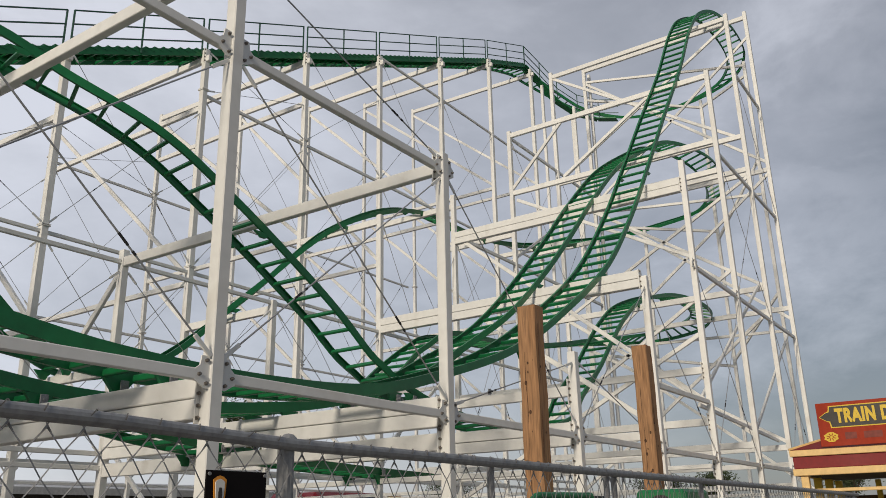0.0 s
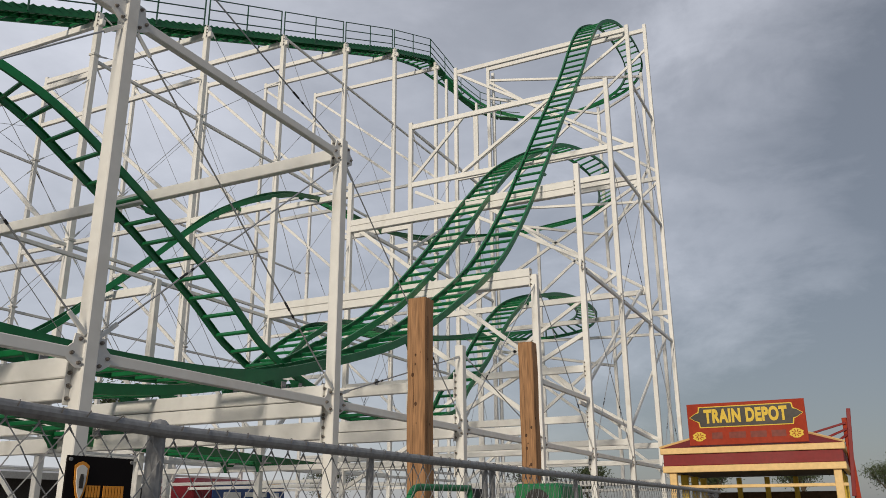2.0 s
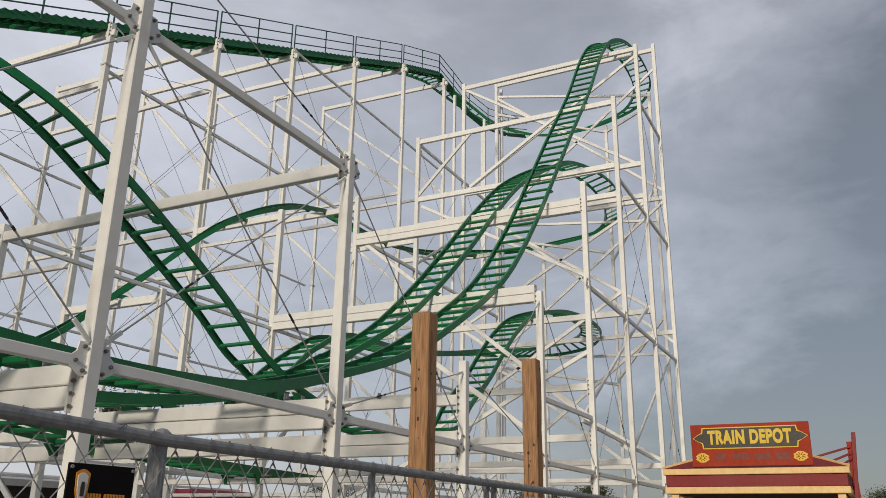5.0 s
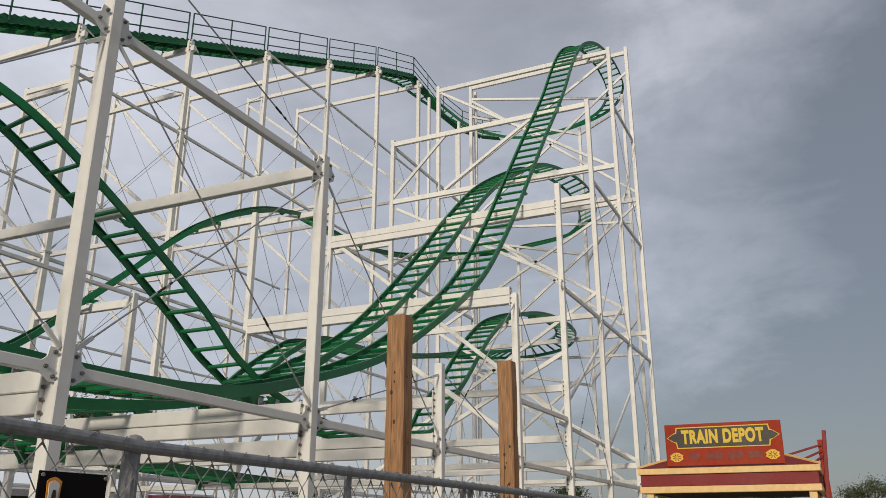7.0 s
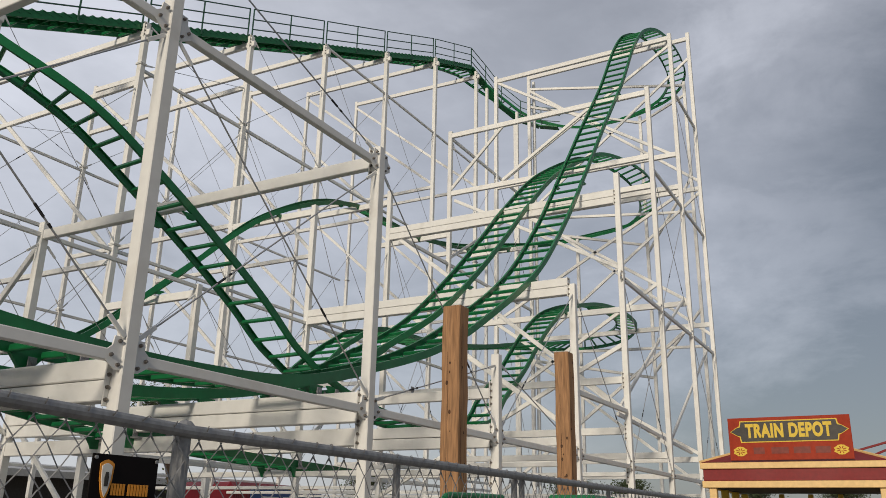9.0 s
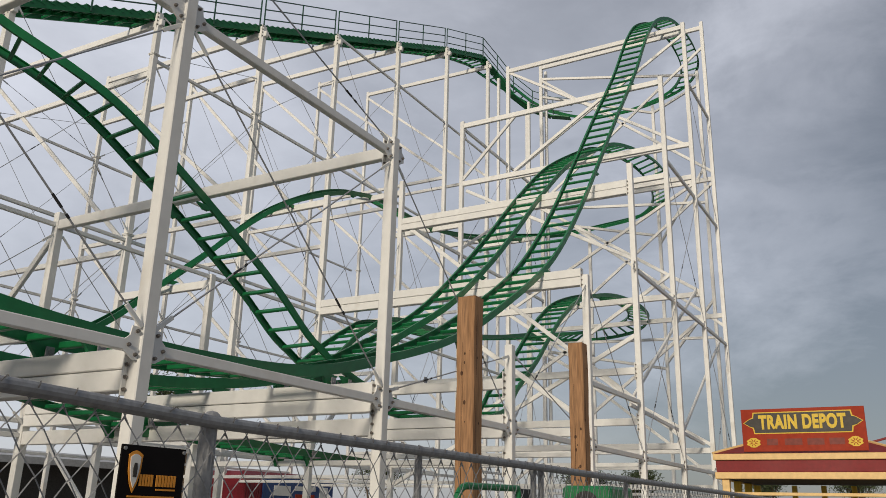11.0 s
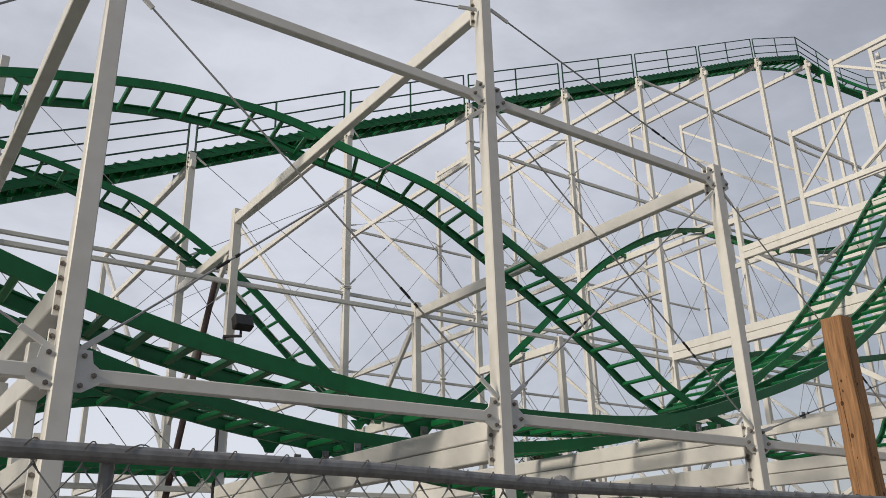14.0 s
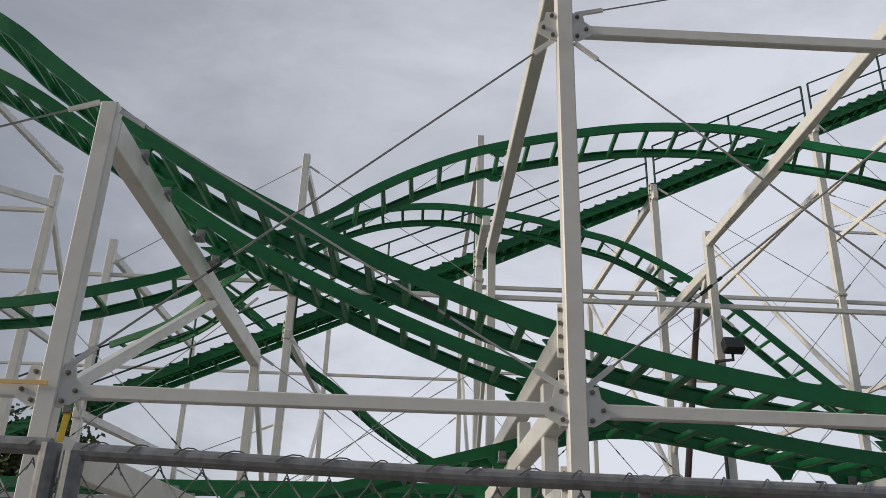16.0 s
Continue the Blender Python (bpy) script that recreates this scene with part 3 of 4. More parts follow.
# sub-posts under the low beams of the second bent
for y, top in ((1.21, 0.30), (1.50, 0.30)):
    box_member("post", w(bay(1), y, GROUND) - Vector(BENTS[1].location), w(bay(1), y, top) - Vector(BENTS[1].location), 0.12, 0.12, BENTS[1])
# outrigger posts that hold the end of the turns
for x, y, top in ((5.62, 1.135, 3.13), (5.80, 1.523, 3.02)):
    ob = box_member("outrigger_post", w(x, y, GROUND), w(x, y, top), 0.12, 0.12, None)
    tagged(ob, "tall white painted steel post under the end of the track turns", "coaster support", "outrigger posts")


# ---- ties along the ride ----
def tie(k0, k1, y, z, wide=0.075, deep=0.095, off=0.0):
    half = POST / 2 + (0.07 if y == FRONT else 0.0)
    a, b = w(bay(k0), y, z), w(bay(k1), y, z)
    ob = box_member("tie_beam", a + Vector((half, off, 0)), b + Vector((-half, off, 0)), wide, deep, None)
    tagged(ob, "white painted square steel tie beam between coaster posts", "tie beam", "coaster tie beams")


for k in range(-1, 8):
    tie(k, k + 1, FRONT, 0.2175)
for k, z in ((1, 0.785), (2, 0.785), (6, 1.005), (7, 1.005), (7, 1.765), (8, 1.765), (8, 2.53), (5, 0.435), (8, 1.005)):
    tie(k, k + 1, FRONT, z)
for k in range(-2, 8):
    for y, z in ((MIDDLE, 0.79), (MIDDLE, 0.21), (MIDDLE, 0.17), (LIFT, 1.0), (BACK, 1.0), (LIFT, 0.22), (BACK, 0.22)):
        if z < lift_z(bay(k)) and (y != MIDDLE or z < min(MIDDLE_TOP.get(k, 0), MIDDLE_TOP.get(k + 1, 0)) + 0.2):
            tie(k, k + 1, y, z, 0.065, 0.075)
for k in range(4, 9):
    for y, z in ((LIFT, 1.82), (BACK, 1.82), (LIFT, 2.62), (BACK, 2.62)):
        if z < lift_z(bay(k)):
            tie(k, k + 1, y, z, 0.065, 0.075)
tie(-2, -1, MIDDLE, 1.0, 0.065, 0.075)
for k in (-3, -2, -1):
    tie(k, k + 1, LIFT, 0.99, 0.065, 0.075)
    tie(k, k + 1, BACK, 0.96, 0.065, 0.075)
tie(0, 1, BACK, 0.96, 0.065, 0.075)
for k in (6, 7, 8):
    tie(k, k + 1, MIDDLE, 1.40)
for k in (7, 8):
    tie(k, k + 1, MIDDLE, 2.20)

# beams that reach from the last bent to the outrigger posts
for y0, z0, xb, yb, zb in ((MIDDLE, 3.13, 5.62, 1.135, 3.10), (MIDDLE, 2.08, 5.62, 1.135, 2.10), (MIDDLE, 2.98, 5.80, 1.523, 2.96), (MIDDLE, 1.98, 5.80, 1.523, 1.96),
                           (5.80, 2.96, 5.62, 1.135, 3.02), (5.80, 1.90, 5.62, 1.135, 2.36), (5.80, 1.02, 5.62, 1.135, 1.40), (MIDDLE, 1.10, 5.62, 1.135, 1.14), (MIDDLE, 1.05, 5.80, 1.523, 0.98)):
    start = w(5.80, 1.523, z0) if y0 == 5.80 else w(bay(9), y0, z0)
    ob = box_member("outrigger_beam", start, w(xb, yb, zb), 0.08, 0.10, None)
    tagged(ob, "white painted steel beam out to the posts under the turns", "coaster support", "outrigger beams")
# inner posts under the top turn and its landing
for x, y, top in ((5.42, 2.66, 3.36), (5.52, 2.44, 3.14), (5.30, 2.20, 3.24), (5.66, 2.52, 3.12), (5.62, 2.00, 2.05)):
    ob = box_member("inner_post", w(x, y, GROUND), w(x, y, top), 0.115, 0.115, None)
    tagged(ob, "slim white painted steel post inside the coaster tower", "coaster support", "inner posts")

# slanting stays in the front of the tower
for xa, za, xb, zb, y in ((bay(6), 0.46, bay(8), 1.22, FRONT + 0.03), (bay(6), 0.43, bay(8), 0.37, FRONT + 0.045), (bay(7), 0.30, bay(9), 1.05, FRONT + 0.03),
                          (bay(5), 0.24, bay(6), 0.72, MIDDLE + 0.03), (bay(7), 1.42, bay(9), 2.18, MIDDLE + 0.03)):
    ob = box_member("stay", w(xa, y, za), w(xb, y, zb), 0.06, 0.085, None)
    tagged(ob, "white painted slanting steel stay on the coaster tower", "stay", "tower stays")


# ---- tension rods ----
def cross_brace(x0, z0, x1, z1, y, both=True, r=0.009, buckle=0.28):
    root = thing("cross_brace", "thin steel tension rods with black turnbuckles, crossed between posts", "tension rod", group="tension rods")
    ends = [(w(x0, y, z0), w(x1, y, z1))] + ([(w(x0, y, z1), w(x1, y, z0))] if both else [])
    for i, (a, b) in enumerate(ends):
        off = Vector((0, -0.02 - 0.03 * i, 0))
        a, b = a + off, b + off
        d = (b - a).normalized() * 0.16
        tube("rod", a + d, b - d, r, root, CABLE, 5)
        for p, q in ((a + d * 0.6, a + d * 2.1), (b - d * 0.6, b - d * 2.1)):
            box_member("clevis", p, q, 0.02, 0.04, root, WHITE, 0.003)
        c = a.lerp(b, buckle if a.z < b.z else 1 - buckle)      # towards the lower end
        v = (b - a).normalized()
        tube("turnbuckle", c - v * 0.09, c + v * 0.03, r * 1.4, root, BLACK, 6)
        tube("turnbuckle", c + v * 0.09, c + v * 0.13, r * 1.4, root, BLACK, 6)


X = {k: bay(k) for k in range(-3, 10)}
cross_brace(X[0], 0.235, X[1], 0.78, FRONT, False)
cross_brace(X[0], 0.62, X[1], 0.235, FRONT, False)
cross_brace(X[-1], 0.40, X[0], 0.63, FRONT, False)
cross_brace(X[1], 0.235, X[2], 0.77, FRONT)
cross_brace(X[1], 0.81, X[2], 0.975, FRONT, False, 0.007)
cross_brace(X[-1], 1.02, X[0], 1.45, LIFT, False, 0.0075)
cross_brace(X[0], 1.45, X[1], 1.02, LIFT, False, 0.0075)
cross_brace(X[0], 1.02, X[1], 1.56, LIFT, False, 0.0075)
cross_brace(X[1], 1.56, X[2], 1.02, LIFT, False, 0.0075)
cross_brace(X[2], 0.99, X[3], 0.80, FRONT, False)
cross_brace(X[2], 0.235, X[3], 0.77, FRONT)
cross_brace(X[3], 0.78, X[4], 0.235, FRONT, False)
cross_brace(X[3], 0.235, X[4], 0.42, FRONT, False)
cross_brace(X[4], 0.43, X[5], 0.23, FRONT, False)
cross_brace(X[4], 0.23, X[5], 0.79, FRONT, False)
cross_brace(X[5], 0.80, X[6], 0.23, FRONT, False)
cross_brace(X[6], 1.0, X[7], 0.23, FRONT)
cross_brace(X[7], 1.75, X[8], 1.02, FRONT)
cross_brace(X[8], 2.5, X[9], 1.78, FRONT)
cross_brace(X[8], 1.0, X[9], 0.23, FRONT)
for k in range(-2, 8):
    top = lift_z(X[k])
    for y in (LIFT, BACK):
        cross_brace(X[k], 0.24, X[k + 1], min(0.98, top - 0.05), y, r=0.0075)
        if top > 1.3:
            cross_brace(X[k], 1.02, X[k + 1], min(1.8, top), y, r=0.0075)
        if top > 2.0:
            cross_brace(X[k], 1.84, X[k + 1], min(2.6, top), y, r=0.0075)
    if k in MIDDLE_TOP and k < 5:
        cross_brace(X[k], 0.19, X[k + 1], 0.77 if k != 0 else 0.6, MIDDLE, r=0.0075)
for k, z0, z1 in ((5, 0.2, 1.3), (6, 0.2, 1.38), (7, 1.42, 2.18), (8, 1.42, 2.18), (7, 0.2, 1.38), (8, 0.2, 1.38)):
    cross_brace(X[k], z0, X[k + 1], z1, MIDDLE, r=0.0075)

# ---- floodlight on a middle post ----
flood = thing("floodlight", "black rectangular floodlight clamped to a coaster post", "floodlight", w(0.856, 2.15, 0.66))
bm = bmesh.new()
add_box(bm, Matrix.Rotation(radians(-20), 4, "X"), 0.30, 0.16, 0.22, 0.015)
part("housing", bm, BLACK, flood)
bm = bmesh.new()
add_box(bm, Matrix.Rotation(radians(-20), 4, "X") @ Matrix.Translation((0, -0.085, 0)), 0.26, 0.01, 0.18)
part("lens", bm, GLASS_DARK, flood)
tube("bracket", (0, 0.05, -0.2), (0, 0.05, -0.08), 0.02, flood, BLACK)
box_member("arm", (-0.22, 0.2, -0.2), (0.02, 0.05, -0.2), 0.04, 0.04, flood, BLACK)
tube("conduit", (-0.20, 0.21, -4.9), (-0.20, 0.21, -0.2), 0.025, flood, BLACK)
pole = tube("insulated_pole", w(0.70, 2.24, 0.10), w(0.80, 2.24, 0.80), 0.05, None, surface("dark_sleeve", (0.05, 0.03, 0.03), 0.6, spread=0.3), 8)
tagged(pole, "leaning dark brown sleeved pole beside a coaster post", "pole")

# ---- yellow strap on the first front post ----
strap = thing("ratchet_strap", "faded yellow webbing strap hanging from a post", "strap", w(X[0] + 0.03, FRONT - 0.015, 0.19))
bm = bmesh.new()
add_box(bm, Matrix.Translation((0, 0, -0.09)) @ Matrix.Rotation(radians(5), 4, "Y"), 0.045, 0.008, 0.20, 0.002)
part("tail", bm, YELLOW, strap)
bm = bmesh.new()
add_box(bm, Matrix.Translation((0.0, -0.01, 0.02)), 0.05, 0.025, 0.05, 0.006)
part("buckle", bm, BOLT, strap)
box_member("webbing", (-0.16, 0.0, 0.19), (-1.6, 0.02, 0.20), 0.006, 0.03, strap, CREAM, 0.002)

# ---- timber posts ----
for x, top in ((7.74, 3.80), (10.98, 3.88)):
    root = thing("timber_post", "rough-sawn cedar timber post with knots and checks, behind the fence", "post", (x, 4.15, 0), "timber posts")
    bm = bmesh.new()
    s = 0.105
    rings = []
    for i in range(13):
        z = top * i / 12
        j = 0.004 * math.sin(i * 2.1 + x)
        ring = []
        for cx, cy in ((-1, -1), (1, -1), (1, 1), (-1, 1)):
            for ex, ey in ((0.9, 1.0), (1.0, 0.9)) if cx * cy < 0 else ((1.0, 0.9), (0.9, 1.0)):
                ring.append(bm.verts.new((cx * s * ex + j, cy * s * ey - j, z)))
        rings.append(ring)
    for a, b in zip(rings, rings[1:]):
        for i in range(8):
            bm.faces.new((a[i], a[(i + 1) % 8], b[(i + 1) % 8], b[i]))
    bm.faces.new(rings[-1])
    bmesh.ops.recalc_face_normals(bm, faces=bm.faces)
    part("shaft", bm, WOOD, root)
    for i, (side, off, z0, z1) in enumerate(((0, 0.02, 0.3, 2.1), (0, -0.05, 2.0, 3.6), (1, 0.03, 1.2, 3.3), (1, -0.04, 0.4, 1.5))):
        bm = bmesh.new()
        for q in range(7):
            za, zb = z0 + (z1 - z0) * q / 7, z0 + (z1 - z0) * (q + 1) / 7
            wob = off + 0.006 * math.sin(q * 1.9 + i)
            wob2 = off + 0.006 * math.sin((q + 1) * 1.9 + i)
            pa, pb = ((-s - 0.0005, wob, za), (-s - 0.0005, wob2, zb)) if side else ((wob, -s - 0.0005, za), (wob2, -s - 0.0005, zb))
            add_tube(bm, pa, pb, 0.0028, 4)
        part("crack", bm, KNOT, root)
    random.seed(int(x * 10))
    for i in range(16):
        z, off = random.uniform(0.9, top - 0.1), random.uniform(-0.075, 0.075)
        bm = bmesh.new()
        r = random.uniform(0.008, 0.018)
        m = Matrix.Translation((-s + 0.001, off, z)) if i % 2 else Matrix.Translation((off, -s + 0.001, z))
        flat_side = Matrix.Diagonal((0.25, 1, 1.5, 1)) if i % 2 else Matrix.Diagonal((1, 0.25, 1.5, 1))
        bmesh.ops.create_uvsphere(bm, u_segments=8, v_segments=5, radius=r, matrix=m @ flat_side)
        part("knot", bm, KNOT, root)

# ---- chain-link fence ----
FY = 1.87
FENCE_POSTS = (-3.2, 0.54, 1.85, 3.065, 4.26, 4.36, 5.85, 7.6, 9.4, 11.9)
fence = thing("chain_link_fence", "galvanised chain-link fence with a pipe top rail and wire ties", "fence", (0, FY, 0))


def rail_z(x):
    """The top rail rises a little towards the gate."""
    return float(np.interp(x, (-4.5, -0.8, 0.1, 1.2, 1.85, 12), (1.94, 1.885, 1.860, 1.850, 1.830, 1.826)))


KNOTS = (-0.745, 0.1, 1.2, 1.85, 4.31, 12.0)
for xa, xb in zip(KNOTS, KNOTS[1:]):
    tube("top_rail", (xa, 0, rail_z(xa)), (xb, 0, rail_z(xb)), 0.0195, fence, GALV, 12)
tube("top_rail", (-4.5, 0, 1.945), (-0.80, 0, 1.892), 0.0195, fence, GALV, 12)
for x in (-0.80, -0.745):
    tube("gate_post", (x, 0.0, 0), (x, 0.0, rail_z(x) + (0.014 if x < -0.78 else 0.0)), 0.024, fence, GALV, 12)
for x in FENCE_POSTS:
    r = 0.027 if x == 1.85 else 0.016
    tube("fence_post", (x, 0.028, 0), (x, 0.028, rail_z(x) + 0.012), r, fence, GALV, 12)
    bm = bmesh.new()
    bmesh.ops.create_uvsphere(bm, u_segments=10, v_segments=6, radius=r + 0.005, matrix=Matrix.Translation((x, 0.02, rail_z(x) + 0.004)))
    part("rail_cap", bm, GALV, fence)
PITCH = 0.094


class Wires:
    """Many thin three-sided wires gathered into one mesh."""

    def __init__(self):
        self.verts, self.faces = [], []

    def add(self, a, b, r):
        m, length = axis_frame(a, b)
        n = len(self.verts)
        for end in (-length / 2, length / 2):
            for q in range(3):
                t = q * 2.0944
                self.verts.append(m @ Vector((r * math.cos(t), r * math.sin(t), end)))
        self.faces += [(n, n + 1, n + 4, n + 3), (n + 1, n + 2, n + 5, n + 4), (n + 2, n, n + 3, n + 5)]

    def link(self, name, material, parent):
        me = bpy.data.meshes.new(name)
        me.from_pydata(self.verts, [], self.faces)
        me.materials.append(material)
        return tagged(sub(name, me, parent, Matrix()), kind="stuff")


wires = Wires()
for i in range(int(16.5 / PITCH)):
    x = -4.5 + i * PITCH
    MESH_TOP = rail_z(x) - 0.028
    for r in range(24 if x < 6.5 else 12):     # zigzags, woven
        z0, z1 = MESH_TOP - r * PITCH * 0.62, MESH_TOP - (r + 1) * PITCH * 0.62
        xa, xb = (x, x + PITCH / 2) if r % 2 == 0 else (x + PITCH / 2, x)
        wires.add((xa, 0.004, z0), (xb, -0.004, z1), 0.0021)
        xa, xb = (x, x - PITCH / 2) if r % 2 == 0 else (x - PITCH / 2, x)
        wires.add((xa, -0.004, z0), (xb, 0.004, z1), 0.0021)
    wires.add((x - 0.012, 0.004, MESH_TOP - 0.018), (x + 0.002, -0.003, MESH_TOP + 0.010), 0.0019)
    wires.add((x + 0.012, -0.004, MESH_TOP - 0.018), (x - 0.002, 0.003, MESH_TOP + 0.010), 0.0019)
wires.link("wire_mesh", GALV, fence)
ties = Wires()
random.seed(4)
for i in range(150):
    x = -4.4 + i * 0.109 + random.uniform(-0.015, 0.015)
    lean = random.uniform(0.02, 0.05)
    last = None
    for q in range(7):
        a = math.pi * (q / 6) - math.pi * 0.95
        p = Vector((x - lean + 2 * lean * q / 6, 0.0235 * math.cos(a), rail_z(x) - 0.0235 * math.sin(a)))
        if last is not None:
            ties.add(last, p, 0.0018)
        last = p
ties.link("wire_tie", BOLT, fence)

# ---- printed board on the fence ----
board = thing("printed_board", "black printed plastic board with an orange shield, tied to the fence", "sign", (1.505, FY - 0.016, 1.742))
bm = bmesh.new()
add_box(bm, Matrix.Translation((0.112, 0, -0.105)), 0.224, 0.005, 0.21, 0.002)
BOARD_BLACK = surface("black_board", (0.006, 0.004, 0.004), 0.5, spread=0.2, bump=0.0)
BOARD_BLACK.node_tree.nodes["Principled BSDF"].inputs["Specular IOR Level"].default_value = 0.12
part("panel", bm, BOARD_BLACK, board)


def flat_shape(name, outline, y, material, parent, thick=0.002):
    bm = bmesh.new()
    a = [bm.verts.new((x, y, z)) for x, z in outline]
    b = [bm.verts.new((x, y + thick, z)) for x, z in outline]
    bm.faces.new(a)
    bm.faces.new(b[::-1])
    n = len(outline)
    for i in range(n):
        bm.faces.new((a[i], b[i], b[(i + 1) % n], a[(i + 1) % n]))
    bmesh.ops.recalc_face_normals(bm, faces=bm.faces)
    return part(name, bm, material, parent)


def shield(cx, cz, sx, sz):
    return [(cx + sx * x, cz + sz * z) for x, z in ((-0.5, 0.40), (-0.25, 0.47), (0, 0.5), (0.25, 0.47), (0.5, 0.40), (0.44, 0.0), (0.25, -0.3), (0, -0.5),
                                                     (-0.25, -0.3), (-0.44, 0.0))]


flat_shape("shield", shield(0.048, -0.068, 0.046, 0.108), -0.0055, ORANGE, board)
flat_shape("shield_field", shield(0.047, -0.066, 0.033, 0.086), -0.0075, PRINT_WHITE, board)
flat_shape("emblem", [(0.042, -0.082), (0.053, -0.082), (0.054, -0.060), (0.051, -0.046), (0.044, -0.046), (0.041, -0.060)], -0.0095, SIGN_BLACK, board)
for x0, x1, n in ((0.068, 0.116, 5), (0.124, 0.196, 7)):
    for i in range(n):
        u0 = x0 + (x1 - x0) * i / n
        u1 = u0 + (x1 - x0) / n * 0.72
        flat_shape("print_bar", [(u0, -0.104), (u1, -0.104), (u1, -0.074), (u0, -0.074)], -0.0055, ORANGE, board)
for x0, x1, z in ((0.127, 0.194, -0.112), (0.035, 0.194, -0.131), (0.07, 0.16, -0.142)):
    flat_shape("print_bar", [(x0, z - 0.0022), (x1, z - 0.0022), (x1, z + 0.0022), (x0, z + 0.0022)], -0.0055, ORANGE, board)
for x in (0.010, 0.214):
    tube("eyelet", (x, -0.007, -0.010), (x, 0.0, -0.010), 0.005, board, GALV, 8)

# ---- depot booth ----
DX = 20.0
depot = thing("train_depot", "red and cream painted timber booth with a lettered roof sign", "booth", (DX, -0.11, 0))
Y0, Y1, DEEP = 0.60, 4.40, 4.2


def depot_box(name, x0, x1, y0, y1, z0, z1, material, bevel=0.01):
    bm = bmesh.new()
    add_box(bm, Matrix.Translation(((x0 + x1) / 2, (y0 + y1) / 2, (z0 + z1) / 2)), x1 - x0, y1 - y0, z1 - z0, bevel)
    return part(name, bm, material, depot)


for z0, z1, mat, out_by in ((2.42, 2.57, CREAM, 0.03), (2.57, 2.83, MAROON, 0.0), (2.83, 2.97, CREAM, 0.05)):
    depot_box("fascia_board", -out_by, 0.06, Y0 - out_by, Y1 + out_by, z0, z1 - 0.004, mat)
    depot_box("fascia_board", 0.064, DEEP, Y0 - out_by, Y0 + 0.06, z0, z1 - 0.004, mat)
    depot_box("fascia_board", 0.064, DEEP, Y1 - 0.06, Y1 + out_by, z0, z1 - 0.004, mat)
depot_box("ceiling_board", 0.07, DEEP, Y0 + 0.07, Y1 - 0.07, 2.44, 2.48, surface("dark_soffit", (0.06, 0.045, 0.03), 0.8, spread=0.25))
bm = bmesh.new()
lo = [bm.verts.new(p) for p in ((-0.05, Y0 - 0.05, 2.97), (DEEP, Y0 - 0.05, 2.97), (DEEP, Y1 + 0.05, 2.97), (-0.05, Y1 + 0.05, 2.97))]
hi = [bm.verts.new(p) for p in ((1.6, Y0 + 1.5, 3.55), (DEEP - 1.6, Y0 + 1.5, 3.55), (DEEP - 1.6, Y1 - 1.5, 3.55), (1.6, Y1 - 1.5, 3.55))]
for i in range(4):
    bm.faces.new((lo[i], lo[(i + 1) % 4], hi[(i + 1) % 4], hi[i]))
bm.faces.new(hi)
bm.faces.new(lo[::-1])
part("roof", bm, MAROON, depot)
for x in (0.12, 1.4, 2.7, 4.0):
    for y in (Y0 + 0.16, Y1 - 0.18):
        depot_box("column", x - 0.08, x + 0.08, y - 0.08, y + 0.08, 0, 2.42, CREAM if x < 0.5 else YELLOW)
for y in (1.9, 2.6, 3.3):
    depot_box("column", 3.9, 4.05, y - 0.06, y + 0.06, 0, 2.42, YELLOW)
depot_box("rail", 0.05, 0.12, Y0 - 0.02, Y1 - 0.25, 2.07, 2.14, CREAM)
depot_box("rail", 0.05, 0.12, Y0 + 0.02, Y1 - 0.25, 1.05, 1.12, CREAM)
depot_box("rear_panel", 4.06, 4.12, Y0 + 0.1, Y1 - 0.1, 0, 2.05, surface("brown_boards", (0.10, 0.06, 0.035), 0.8, spread=0.3))
# cream hip boards on the roof edges
for y, yi in ((Y0 - 0.05, Y0 + 1.5), (Y1 + 0.05, Y1 - 1.5)):
    box_member("hip_board", (-0.05, y, 2.985), (1.6, yi, 3.565), 0.05, 0.05, depot, CREAM)
# boarded ramp side behind the roof
bm = bmesh.new()
add_box(bm, Matrix.Translation((1.5, 0.47, 2.85)) @ Matrix.Rotation(radians(4), 4, "X"), 0.05, 0.09, 1.95, 0.008)
part("ramp_post", bm, MAROON, depot)
for z in (3.50, 3.36, 3.24):
    box_member("ramp_rail", (1.5, 0.50, z), (1.25, 0.50 + 2.6 * (z - 3.06), z - 0.34), 0.045, 0.05, depot, MAROON)
for i in range(6):
    box_member("ramp_board", (1.53 + 0.13 * i, 0.44, 1.4), (1.53 + 0.13 * i, 0.52, 3.62 - 0.30 * i), 0.02, 0.11, depot, RED)
sign = thing("roof_sign", "weathered red board with yellow lettering on a black plaque", "sign", (DX - 0.08, -0.11, 0))
bm = bmesh.new()
add_box(bm, Matrix.Translation((0, 2.49, 3.465)), 0.04, 2.52, 0.93, 0.006)
part("board", bm, RED, sign)


def sign_shape(name, outline, out_by, material):
    """A flat shape on the booth's sign; outline in metres to the right and up."""
    bm = bmesh.new()
    a = [bm.verts.new((-0.02 - out_by, 2.49 - u, 3.465 + v)) for u, v in outline]
    b = [bm.verts.new((-0.018, 2.49 - u, 3.465 + v)) for u, v in outline]
    bm.faces.new(a)
    n = len(outline)
    for i in range(n):
        bm.faces.new((a[i], b[i], b[(i + 1) % n], a[(i + 1) % n]))
    bmesh.ops.recalc_face_normals(bm, faces=bm.faces)
    return part(name, bm, material, sign)


